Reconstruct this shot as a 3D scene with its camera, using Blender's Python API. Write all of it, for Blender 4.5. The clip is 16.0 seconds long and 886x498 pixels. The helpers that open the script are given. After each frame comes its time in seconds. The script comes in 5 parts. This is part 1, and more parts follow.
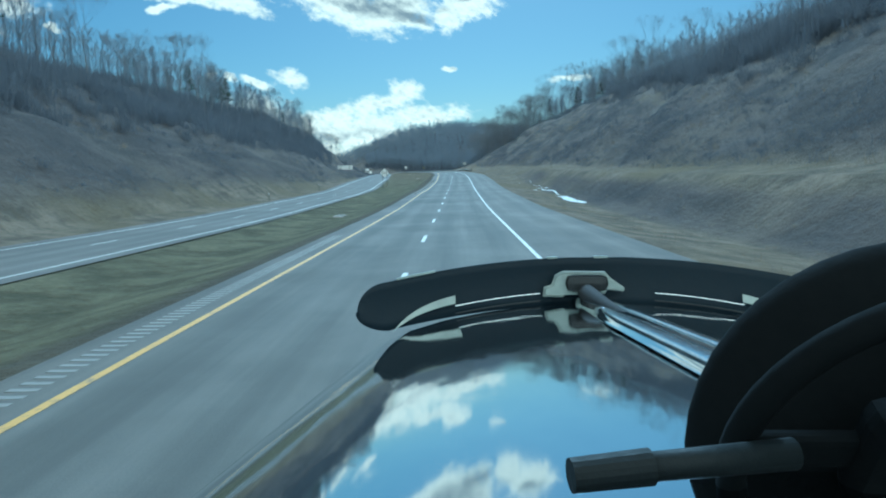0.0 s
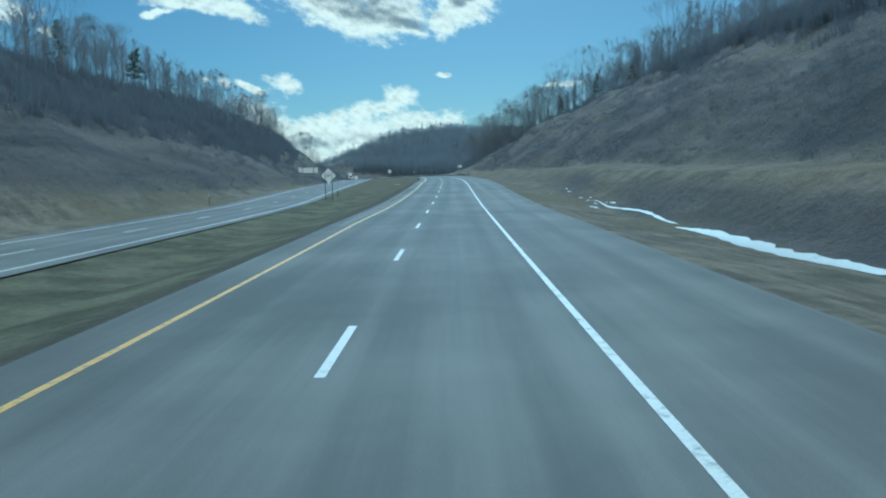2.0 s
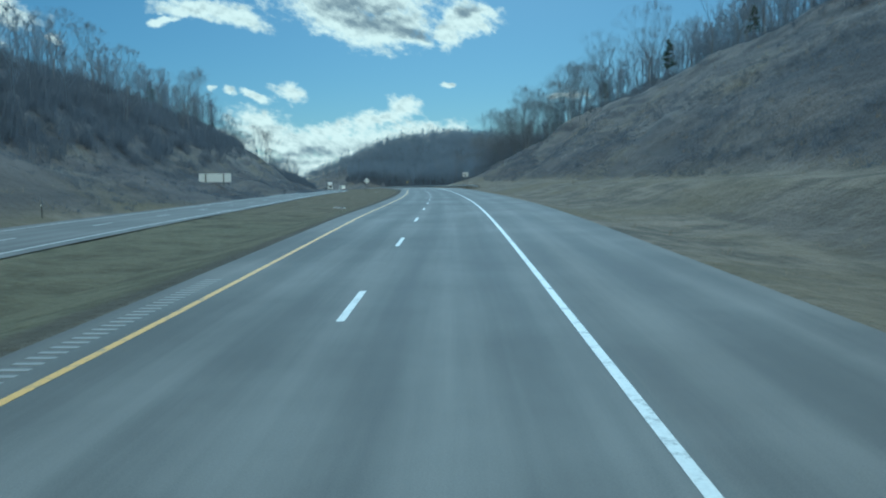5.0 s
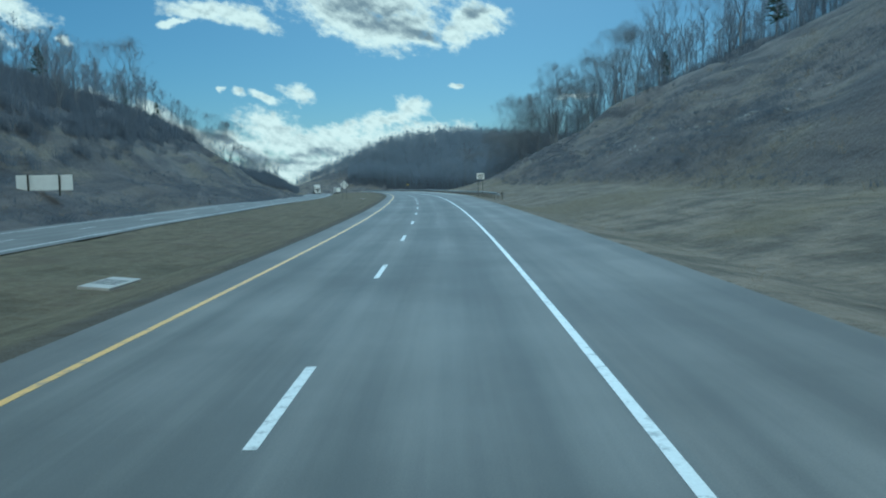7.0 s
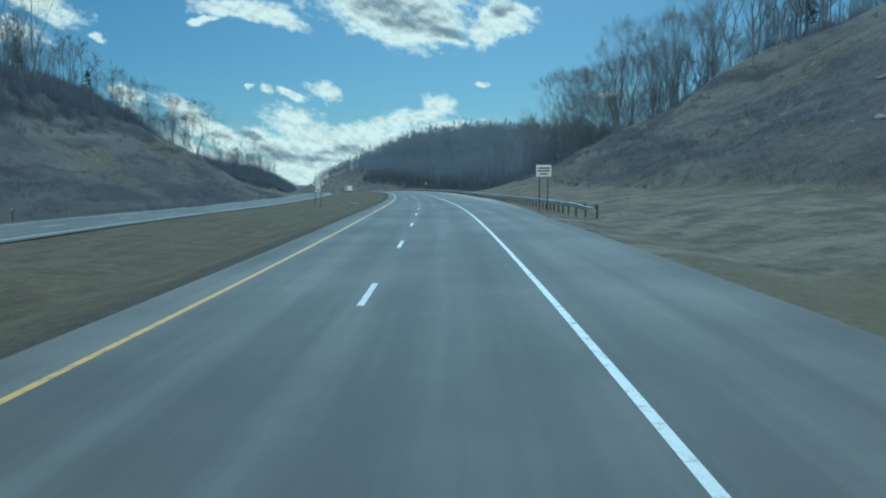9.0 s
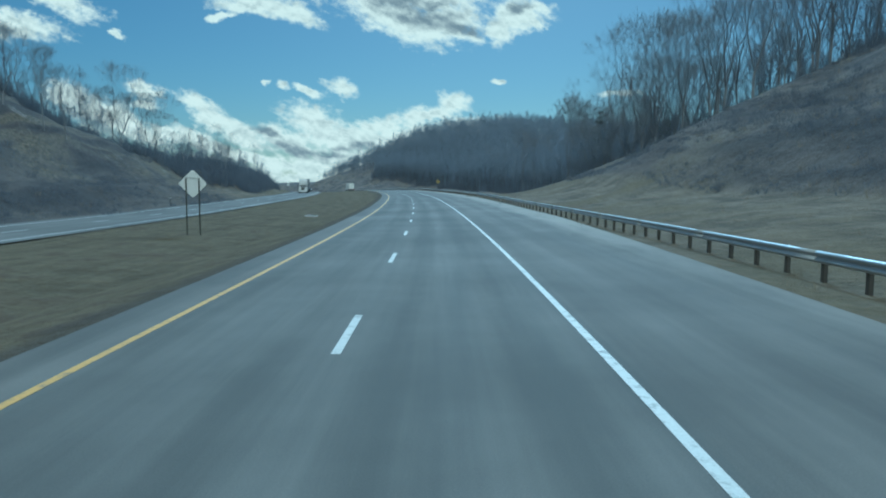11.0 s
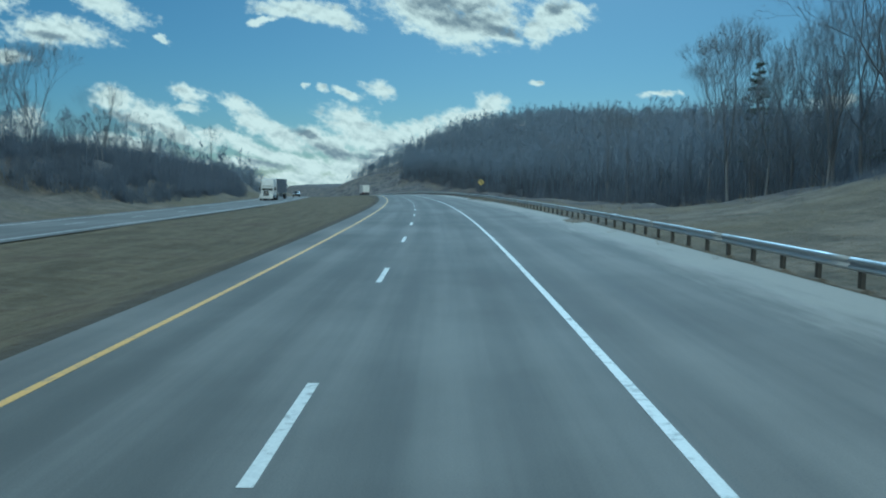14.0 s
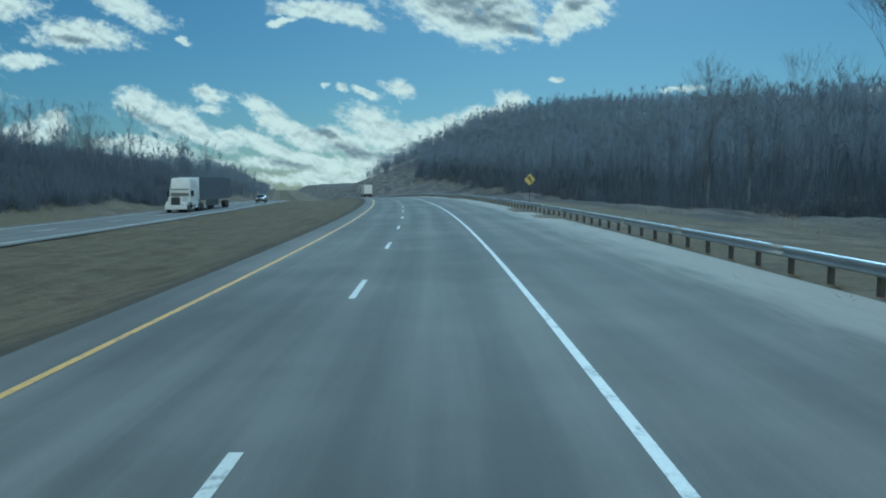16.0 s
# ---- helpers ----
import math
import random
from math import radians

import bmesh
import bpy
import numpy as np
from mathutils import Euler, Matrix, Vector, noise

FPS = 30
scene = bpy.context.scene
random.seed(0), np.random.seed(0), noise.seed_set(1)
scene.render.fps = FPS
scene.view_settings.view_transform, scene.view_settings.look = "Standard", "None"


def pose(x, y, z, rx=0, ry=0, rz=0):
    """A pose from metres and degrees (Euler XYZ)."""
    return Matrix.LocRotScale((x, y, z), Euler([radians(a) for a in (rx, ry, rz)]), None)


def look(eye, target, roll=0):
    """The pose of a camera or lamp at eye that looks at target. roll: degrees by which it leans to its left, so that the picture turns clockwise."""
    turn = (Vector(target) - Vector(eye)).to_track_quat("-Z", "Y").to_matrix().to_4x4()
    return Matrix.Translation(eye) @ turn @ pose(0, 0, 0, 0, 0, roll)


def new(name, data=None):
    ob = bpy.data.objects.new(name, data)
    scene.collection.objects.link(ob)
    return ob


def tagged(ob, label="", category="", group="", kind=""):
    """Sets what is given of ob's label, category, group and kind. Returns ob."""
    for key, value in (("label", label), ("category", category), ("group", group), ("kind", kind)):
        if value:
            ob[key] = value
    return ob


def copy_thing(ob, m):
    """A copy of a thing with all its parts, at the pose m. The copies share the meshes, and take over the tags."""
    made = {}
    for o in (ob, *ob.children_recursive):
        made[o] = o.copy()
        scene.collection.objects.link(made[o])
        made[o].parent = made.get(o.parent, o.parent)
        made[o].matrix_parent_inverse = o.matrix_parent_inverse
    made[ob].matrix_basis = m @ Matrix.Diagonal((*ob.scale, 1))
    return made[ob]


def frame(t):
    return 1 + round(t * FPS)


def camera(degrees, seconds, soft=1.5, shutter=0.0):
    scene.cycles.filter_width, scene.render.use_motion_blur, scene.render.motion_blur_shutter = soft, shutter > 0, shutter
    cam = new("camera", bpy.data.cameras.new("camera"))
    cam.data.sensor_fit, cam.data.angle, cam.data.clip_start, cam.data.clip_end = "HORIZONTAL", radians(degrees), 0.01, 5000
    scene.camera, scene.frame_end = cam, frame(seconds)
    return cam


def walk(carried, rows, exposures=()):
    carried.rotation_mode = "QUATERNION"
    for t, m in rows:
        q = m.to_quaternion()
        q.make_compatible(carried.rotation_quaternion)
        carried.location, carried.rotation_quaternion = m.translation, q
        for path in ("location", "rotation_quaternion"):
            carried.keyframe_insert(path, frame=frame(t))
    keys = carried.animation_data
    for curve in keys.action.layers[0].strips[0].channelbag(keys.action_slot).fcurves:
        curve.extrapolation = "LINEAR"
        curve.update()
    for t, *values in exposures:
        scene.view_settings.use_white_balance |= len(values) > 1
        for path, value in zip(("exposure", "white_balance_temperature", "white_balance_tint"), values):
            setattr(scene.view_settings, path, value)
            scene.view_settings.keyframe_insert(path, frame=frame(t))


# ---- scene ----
EXPOSURE, KELVIN, TINT = 0.6, 3820, -19
cam = camera(64.6, 16.0, soft=2.0)

# seconds, x, y, z, heading to the left, pitch, lean to the left
ROWS = [
    (0.0, 1.48, -0.07, 2.80, -1.18, -6.28, -1.45),
    (0.5, 2.17, 13.90, 2.68, -1.34, -6.25, -1.40),
    (1.0, 2.86, 27.82, 2.56, -1.37, -6.35, -1.51),
    (1.5, 3.53, 41.70, 2.45, -1.52, -6.18, -1.45),
    (2.0, 4.20, 55.54, 2.37, -1.66, -5.84, -1.32),
    (2.5, 4.88, 69.34, 2.39, -1.67, -5.90, -1.65),
    (3.0, 5.57, 83.09, 2.48, -1.43, -5.65, -1.69),
    (3.5, 6.27, 96.80, 2.58, -1.04, -5.68, -1.20),
    (4.0, 6.96, 110.47, 2.71, -1.13, -5.13, -0.70),
    (4.5, 7.61, 124.10, 2.90, -1.32, -5.08, -0.74),
    (5.0, 8.23, 137.70, 3.19, -1.45, -5.06, -0.77),
    (5.5, 8.83, 151.25, 3.50, -1.51, -5.04, -0.79),
    (6.0, 9.38, 164.77, 3.82, -1.50, -5.02, -0.80),
    (6.5, 9.87, 178.25, 4.09, -1.41, -5.00, -0.81),
    (7.0, 10.29, 191.69, 4.27, -0.81, -4.98, -0.75),
    (7.5, 10.62, 205.10, 4.40, -0.24, -4.93, -0.36),
    (8.0, 10.83, 218.47, 4.51, 0.40, -5.09, -0.41),
    (8.5, 10.90, 231.80, 4.63, 0.78, -5.29, -0.19),
    (9.0, 10.83, 245.09, 4.76, 1.16, -5.09, -0.09),
    (9.5, 10.63, 258.33, 4.89, 1.49, -5.15, 0.00),
    (10.0, 10.32, 271.53, 5.04, 1.80, -5.20, 0.10),
    (10.5, 9.90, 284.68, 5.18, 2.09, -5.26, 0.19),
    (11.0, 9.36, 297.79, 5.29, 2.35, -5.32, 0.28),
    (11.5, 8.73, 310.85, 5.33, 2.60, -5.37, 0.38),
    (12.0, 8.02, 323.86, 5.32, 3.15, -5.76, 0.13),
    (12.5, 7.29, 336.83, 5.32, 3.71, -5.57, 0.02),
    (13.0, 6.49, 349.76, 5.31, 4.41, -5.77, -0.24),
    (13.5, 5.59, 362.63, 5.33, 4.89, -5.38, 0.01),
    (14.0, 4.60, 375.46, 5.37, 5.37, -5.20, 0.32),
    (14.5, 3.52, 388.24, 5.42, 5.73, -5.40, 0.34),
    (15.0, 2.33, 400.97, 5.48, 6.15, -5.40, 0.05),
    (15.5, 1.04, 413.65, 5.53, 6.56, -5.38, 0.09),
    (16.0, -0.33, 426.28, 5.56, 7.03, -5.34, -0.22),
]


def eye_pose(x, y, z, yaw, pitch, lean):
    a, b = radians(yaw), radians(pitch)
    way = Vector((-math.sin(a) * math.cos(b), math.cos(a) * math.cos(b), math.sin(b)))
    return look((x, y, z), Vector((x, y, z)) + way * 50, lean)


walk(cam, [(t, eye_pose(*r)) for t, *r in ROWS], [(t, EXPOSURE + k, KELVIN, TINT) for t, k in ((0, 0.38), (1, 0.22), (3, 0.12), (7, 0.02), (12, -0.03), (16, -0.18))])


# ---- sky and sun ----
SKY_STRENGTH, SUN_STRENGTH = 0.0295, 1.2
SKY_TINT = (1.03, 1.0, 0.86)
CLOUD_RIM, CLOUD_CORE = (0.69, 0.515, 0.345), (0.195, 0.167, 0.138)
SUN_ELEVATION, SUN_LEFT = 42.0, -6.0        # degrees; the sun stands ahead, right of the road

# clouds seen ahead: place and half size, as slopes against the y axis, and by how many degrees they sink to the right
CLOUDS_HIGH = [(-0.103, 0.235, 0.069, 0.0324, 25), (-0.04, 0.222, 0.058, 0.0291, 0), (-0.088, 0.264, 0.114, 0.0324, 0),
               (-0.147, 0.251, 0.041, 0.0179, 25), (0.06, 0.236, 0.042, 0.0242, 0), (0.038, 0.212, 0.019, 0.021, 0), (0.085, 0.22, 0.015, 0.0073, 0),
               (-0.306, 0.25, 0.062, 0.0143, 8), (-0.256, 0.238, 0.045, 0.0133, 18), (-0.354, 0.235, 0.025, 0.006, -10),
               (-0.295, 0.14, 0.005, 0.0042, 0), (-0.266, 0.138, 0.011, 0.0058, 10), (-0.235, 0.133, 0.02, 0.0066, 22),
               (-0.186, 0.133, 0.023, 0.0107, 20), (0.035, 0.144, 0.01, 0.0048, 0)]
CLOUDS_BANK = [(-0.58, 0.12, 0.039, 0.0186, 10), (-0.541, 0.099, 0.058, 0.0238, 25), (-0.489, 0.078, 0.056, 0.0144, 25),
               (-0.441, 0.069, 0.035, 0.0097, 15), (-0.47, 0.133, 0.026, 0.0107, 25), (-0.466, 0.11, 0.02, 0.0071, 10),
               (-0.389, 0.113, 0.031, 0.0138, 20), (-0.364, 0.089, 0.037, 0.0163, 30), (-0.324, 0.068, 0.046, 0.0153, 25),
               (-0.394, 0.065, 0.043, 0.0104, 20)]
CLOUDS_MIDDLE = [(-0.225, 0.085, 0.051, 0.0248, 18), (-0.267, 0.06, 0.048, 0.0167, 20), (-0.176, 0.063, 0.06, 0.0229, 5),
                 (-0.123, 0.079, 0.046, 0.0138, -12), (-0.063, 0.096, 0.039, 0.0105, -6), (-0.028, 0.115, 0.023, 0.0129, 10),
                 (-0.36, 0.047, 0.064, 0.0111, 20), (-0.378, 0.031, 0.046, 0.0078, 8), (-0.305, 0.034, 0.051, 0.0101, 15),
                 (-0.251, 0.024, 0.086, 0.01, 0), (-0.185, 0.027, 0.092, 0.023, 0), (-0.293, 0.009, 0.114, 0.0101, 0)]
CLOUDS_SIDE = [(-0.673, 0.224, 0.077, 0.0214, 6), (-0.585, 0.257, 0.058, 0.0187, 25), (-0.765, 0.19, 0.046, 0.0112, 5),
               (-0.505, 0.207, 0.011, 0.0054, 15), (-0.719, 0.094, 0.024, 0.0218, 20), (-0.758, 0.078, 0.063, 0.0162, 0),
               (-0.613, 0.063, 0.055, 0.0114, 0), (-0.547, 0.05, 0.067, 0.0156, 10), (-0.482, 0.029, 0.05, 0.0098, 0),
               (-0.678, 0.041, 0.129, 0.0117, 0), (-0.893, 0.149, 0.087, 0.0173, 10), (-0.935, 0.225, 0.121, 0.0331, 10),
               (-0.828, 0.281, 0.095, 0.0251, 10), (-1.063, 0.177, 0.155, 0.0282, 0), (-0.095, 0.06, 0.098, 0.0243, 0),
               (-0.007, 0.077, 0.065, 0.0145, -5), (0.434, 0.114, 0.033, 0.0079, -8), (0.207, 0.126, 0.022, 0.0041, 0),
               (0.571, 0.157, 0.064, 0.0149, 10)]
# where they are thick and show their grey side
HEAVY = [(-0.084, 0.246, 0.077, 0.0194, 15), (-0.013, 0.214, 0.029, 0.0081, 10), (0.06, 0.244, 0.019, 0.0081, 0), (-0.251, 0.047, 0.048, 0.0067, 18),
         (-0.292, 0.071, 0.026, 0.005, 20), (-0.201, 0.042, 0.037, 0.0058, 5), (-0.548, 0.085, 0.04, 0.0074, 22), (-0.344, 0.028, 0.041, 0.0051, 10),
         (-0.678, 0.215, 0.04, 0.0058, 5), (-0.16, 0.05, 0.038, 0.0057, 0)]


class Nodes:
    """Short hand for a node tree."""

    def __init__(self, tree):
        self.tree = tree
        tree.nodes.clear()

    def add(self, kind, inputs=(), **settings):
        node = self.tree.nodes.new(kind)
        for key, value in settings.items():
            setattr(node, key, value)
        for key, value in dict(inputs).items():
            if isinstance(value, bpy.types.NodeSocket):
                self.tree.links.new(value, node.inputs[key])
            else:
                node.inputs[key].default_value = value
        return node

    def math(self, op, a, b=0.0, c=0.0, clamp=False):
        return self.add("ShaderNodeMath", {0: a, 1: b, 2: c}, operation=op, use_clamp=clamp).outputs[0]

    def vec(self, op, a, b=(0, 0, 0), c=(0, 0, 0), out=0):
        return self.add("ShaderNodeVectorMath", {0: a, 1: b, 2: c}, operation=op).outputs[out]

    def noise(self, where, scale, detail=5.0, rough=0.55, distortion=0.0):
        return self.add("ShaderNodeTexNoise", {"Vector": where, "Scale": scale, "Detail": detail, "Roughness": rough, "Distortion": distortion}).outputs[0]

    def ramp(self, value, low, high, a=0.0, b=1.0):
        return self.add("ShaderNodeMapRange", {0: value, 1: low, 2: high, 3: a, 4: b}, interpolation_type="SMOOTHSTEP").outputs[0]

    def mix(self, factor, a, b, blend="MIX"):
        node = self.add("ShaderNodeMix", data_type="RGBA", blend_type=blend)
        for i, value in ((0, factor), (6, a), (7, b)):
            if isinstance(value, bpy.types.NodeSocket):
                self.tree.links.new(value, node.inputs[i])
            elif i == 0:
                node.inputs[0].default_value = value
            else:
                node.inputs[i].default_value = (*value, 1.0)
        return node.outputs[2]


world = bpy.data.worlds.new("sky")
scene.world = world
world.use_nodes = True
w = Nodes(world.node_tree)
way = w.add("ShaderNodeTexCoord").outputs["Generated"]
sky = w.add("ShaderNodeTexSky", sky_type="NISHITA", sun_disc=False, sun_elevation=radians(SUN_ELEVATION), sun_rotation=radians(-SUN_LEFT),
            altitude=300.0, air_density=1.0, dust_density=1.0, ozone_density=1.6).outputs[0]
sky = w.vec("SCALE", w.vec("MULTIPLY", sky, SKY_TINT))
sky.node.inputs["Scale"].default_value = SKY_STRENGTH
parts_ = w.add("ShaderNodeSeparateXYZ", {0: way}).outputs
ahead = w.math("MAXIMUM", parts_[1], 0.05)
flat = w.add("ShaderNodeCombineXYZ", {0: w.math("DIVIDE", parts_[0], ahead), 1: w.math("DIVIDE", parts_[2], ahead), 2: 0.0}).outputs[0]
# drawn out by the wind along a line that sinks to the right
along = w.vec("DOT_PRODUCT", flat, (0.93, -0.37, 0), out=1)
across = w.vec("DOT_PRODUCT", flat, (0.37, 0.93, 0), out=1)
drift = w.add("ShaderNodeCombineXYZ", {0: w.math("MULTIPLY", along, 0.8), 1: w.math("MULTIPLY", across, 1.25), 2: 0.0}).outputs[0]
ripple = w.noise(drift, 24.0, 8.0, 0.6)
fine = w.noise(drift, 75.0, 6.0, 0.6)
warp = w.vec("MULTIPLY_ADD", w.add("ShaderNodeTexNoise", {"Vector": drift, "Scale": 15.0, "Detail": 7.0, "Roughness": 0.6}).outputs[1], (0.04, 0.026, 0), (-0.02, -0.013, 0))
curl = w.vec("MULTIPLY_ADD", w.add("ShaderNodeTexNoise", {"Vector": drift, "Scale": 62.0, "Detail": 5.0, "Roughness": 0.65}).outputs[1], (0.022, 0.014, 0), (-0.011, -0.007, 0))
spot = w.vec("ADD", w.vec("ADD", flat, warp), curl)


def nearest(clouds, soft_):
    """How far off the nearest of these clouds is, in its own half sizes."""
    best = None
    for u, v, a, b, sink in clouds:
        c, s = math.cos(radians(sink)), math.sin(radians(sink))
        off = w.vec("SUBTRACT", spot, (u, v, 0))
        p = w.vec("DOT_PRODUCT", off, (c / a, -s / a, 0), out=1)
        q = w.vec("DOT_PRODUCT", off, (s / b, c / b, 0), out=1)
        k = w.vec("LENGTH", w.add("ShaderNodeCombineXYZ", {0: p, 1: q}).outputs[0], out=1)
        best = k if best is None else w.add("ShaderNodeMath", {0: best, 1: k, 2: soft_}, operation="SMOOTH_MIN").outputs[0]
    return best


cover = nearest(CLOUDS_HIGH + CLOUDS_BANK + CLOUDS_MIDDLE + CLOUDS_SIDE, 0.35)
heavy = nearest(HEAVY, 0.5)
body = w.math("SUBTRACT", 1.14, cover)
body = w.math("ADD", body, w.math("MULTIPLY_ADD", ripple, 1.6, -0.8))
body = w.math("ADD", body, w.math("MULTIPLY_ADD", fine, 1.5, -0.75))
# elsewhere the sky carries the same broken cloud
rest = w.math("MULTIPLY_ADD", w.noise(w.vec("MULTIPLY", way, (2.2, 2.2, 6.0)), 1.6, 8.0, 0.6), 5.0, -2.2)
front = w.ramp(parts_[1], 0.25, 0.5)
body = w.math("ADD", w.math("MULTIPLY", body, front), w.math("MULTIPLY", rest, w.math("SUBTRACT", 1.0, front)))
mask = w.ramp(body, -0.2, 0.6)
billow = w.vec("MULTIPLY_ADD", warp, (0.6, 0.6, 0), drift)
puff = w.noise(billow, 34.0, 6.0, 0.58)
above = w.noise(w.vec("ADD", billow, (-0.003, 0.008, 0)), 34.0, 6.0, 0.58)
thick = w.ramp(heavy, 1.7, 0.2)
core = w.ramp(w.math("ADD", w.math("MULTIPLY", w.math("SUBTRACT", above, puff), 1.7), w.math("MULTIPLY_ADD", body, 0.2, w.math("MULTIPLY", thick, 0.6))), -0.05, 0.95)
tone = w.mix(core, CLOUD_RIM, CLOUD_CORE)
# away from the sun the clouds are lit from the front, and brighter
tone = w.vec("SCALE", tone)
w.tree.links.new(w.ramp(parts_[1], 0.2, -0.4, 1.0, 2.5), tone.node.inputs["Scale"])
colour = w.mix(w.math("MULTIPLY", mask, w.ramp(parts_[2], -0.03, 0.0)), sky, tone)
back = w.add("ShaderNodeBackground", {"Color": colour, "Strength": 1.0})
w.add("ShaderNodeOutputWorld", {0: back.outputs[0]})

lamp = bpy.data.lights.new("sun", "SUN")
lamp.energy, lamp.angle, lamp.color = SUN_STRENGTH, radians(12.0), (1.0, 0.95, 0.88)
sun = new("sun", lamp)
e_, a_ = radians(SUN_ELEVATION), radians(SUN_LEFT)
sun.matrix_world = look((-math.sin(a_) * math.cos(e_) * 900, math.cos(a_) * math.cos(e_) * 900, math.sin(e_) * 900), (0, 0, 0))

# ---- materials ----
def material(name, rough=0.8, metal=0.0, spec=0.5):
    m = bpy.data.materials.new(name)
    m.use_nodes = True
    n = Nodes(m.node_tree)
    bsdf = n.add("ShaderNodeBsdfPrincipled", {"Roughness": rough, "Metallic": metal, "Specular IOR Level": spec})
    n.add("ShaderNodeOutputMaterial", {0: bsdf.outputs[0]})
    return m, n, bsdf


def link(n, socket, bsdf, name):
    n.tree.links.new(socket, bsdf.inputs[name])


def bump(n, height, bsdf, strength=0.5, distance=0.05):
    node = n.add("ShaderNodeBump", {"Height": height, "Strength": strength, "Distance": distance})
    link(n, node.outputs[0], bsdf, "Normal")


def simple(name, colour, rough=0.7, metal=0.0, vary=0.25, scale=6.0, grain=60.0):
    """A plain surface with stains and grain."""
    m, n, b = material(name, rough, metal)
    where = n.add("ShaderNodeTexCoord").outputs["Object"]
    big, small = n.noise(where, scale, 4.0), n.noise(where, grain, 3.0)
    k = n.math("MULTIPLY_ADD", big, 2 * vary, 1 - vary)
    k = n.math("MULTIPLY", k, n.math("MULTIPLY_ADD", small, vary, 1 - vary / 2))
    tint = n.vec("SCALE", colour)
    n.tree.links.new(k, tint.node.inputs["Scale"])
    link(n, tint, b, "Base Color")
    link(n, n.math("MULTIPLY_ADD", small, 0.2, rough - 0.1), b, "Roughness")
    bump(n, small, b, 0.15, 0.01)
    return m


def ground_material():
    """Winter grass, bare soil and dead weeds on the cut slopes, greener in the median."""
    m, n, b = material("winter_ground", 0.95, 0.0, 0.15)
    where = n.add("ShaderNodeTexCoord").outputs["Object"]
    kind = n.add("ShaderNodeAttribute", attribute_name="zone")      # red: slope, green: median turf, blue: wood floor, alpha: low scrub
    zone = n.add("ShaderNodeSeparateColor", {0: kind.outputs["Color"]}).outputs
    lie = n.add("ShaderNodeTexCoord").outputs["UV"]      # metres across and along
    washed = n.vec("MULTIPLY", lie, (0.42, 0.06, 1.0))
    bed = n.vec("MULTIPLY", lie, (1.5, 0.12, 1.0))
    patch = n.noise(where, 0.045, 5.0, 0.6, 0.6)
    streak = n.noise(washed, 0.55, 7.0, 0.62, 1.0)
    strand = n.noise(bed, 0.8, 5.0, 0.65, 0.6)
    mid = n.noise(where, 0.35, 6.0, 0.65)
    tuft = n.noise(where, 2.6, 5.0, 0.7)
    fine_ = n.noise(where, 14.0, 3.0, 0.7)
    grass = n.mix(n.ramp(n.math("MULTIPLY_ADD", mid, 0.7, n.math("MULTIPLY", strand, 0.3)), 0.38, 0.62), (0.1, 0.09, 0.072), (0.21, 0.18, 0.14))
    grass = n.mix(n.ramp(patch, 0.44, 0.62), grass, (0.14, 0.12, 0.08))
    turf = n.mix(n.ramp(n.math("MULTIPLY_ADD", mid, 0.65, n.math("MULTIPLY", strand, 0.35)), 0.36, 0.64), (0.09, 0.078, 0.052), (0.165, 0.139, 0.092))
    turf = n.mix(n.math("MULTIPLY", n.ramp(mid, 0.5, 0.66), 0.7), turf, (0.075, 0.06, 0.045))
    where_ = n.add("ShaderNodeSeparateXYZ", {0: lie}).outputs
    lush = n.mix(n.ramp(mid, 0.36, 0.64), (0.076, 0.075, 0.049), (0.145, 0.137, 0.089))
    turf = n.mix(n.ramp(n.math("MULTIPLY_ADD", patch, 120.0, where_[1]), 180.0, 310.0), lush, turf)
    soil = n.ramp(n.math("MULTIPLY_ADD", mid, 2.4, where_[0]), -5.1, -4.1)
    turf = n.mix(n.math("MULTIPLY", soil, 0.75), turf, (0.07, 0.063, 0.054))        # bare soil along the asphalt
    slope = n.mix(n.ramp(streak, 0.36, 0.64), (0.068, 0.066, 0.071), (0.16, 0.146, 0.137))
    straw = n.mix(n.ramp(tuft, 0.35, 0.65), (0.108, 0.098, 0.08), (0.18, 0.158, 0.124))
    slope = n.mix(n.math("MULTIPLY", n.ramp(patch, 0.45, 0.62), n.ramp(streak, 0.42, 0.6)), slope, straw)
    rock = n.mix(n.ramp(tuft, 0.4, 0.62), (0.14, 0.135, 0.13), (0.28, 0.265, 0.25))
    slope = n.mix(n.math("MULTIPLY", n.ramp(patch, 0.60, 0.68), n.ramp(mid, 0.5, 0.62)), slope, rock)
    wood = n.mix(n.ramp(mid, 0.3, 0.7), (0.092, 0.09, 0.095), (0.13, 0.125, 0.128))
    colour = n.mix(zone[0], n.mix(zone[1], grass, turf), slope)
    scrub = n.mix(n.ramp(streak, 0.35, 0.68), (0.062, 0.06, 0.065), (0.125, 0.113, 0.108))
    colour = n.mix(n.math("MULTIPLY", kind.outputs["Alpha"], n.ramp(n.math("ADD", mid, kind.outputs["Alpha"]), 0.6, 1.15)), colour, scrub)
    colour = n.mix(zone[2], colour, wood)
    k = n.math("MULTIPLY_ADD", tuft, 0.9, 0.55)
    k = n.math("MULTIPLY", k, n.math("MULTIPLY_ADD", fine_, 0.5, 0.75))
    tint = n.vec("SCALE", colour)
    n.tree.links.new(k, tint.node.inputs["Scale"])
    link(n, tint, b, "Base Color")
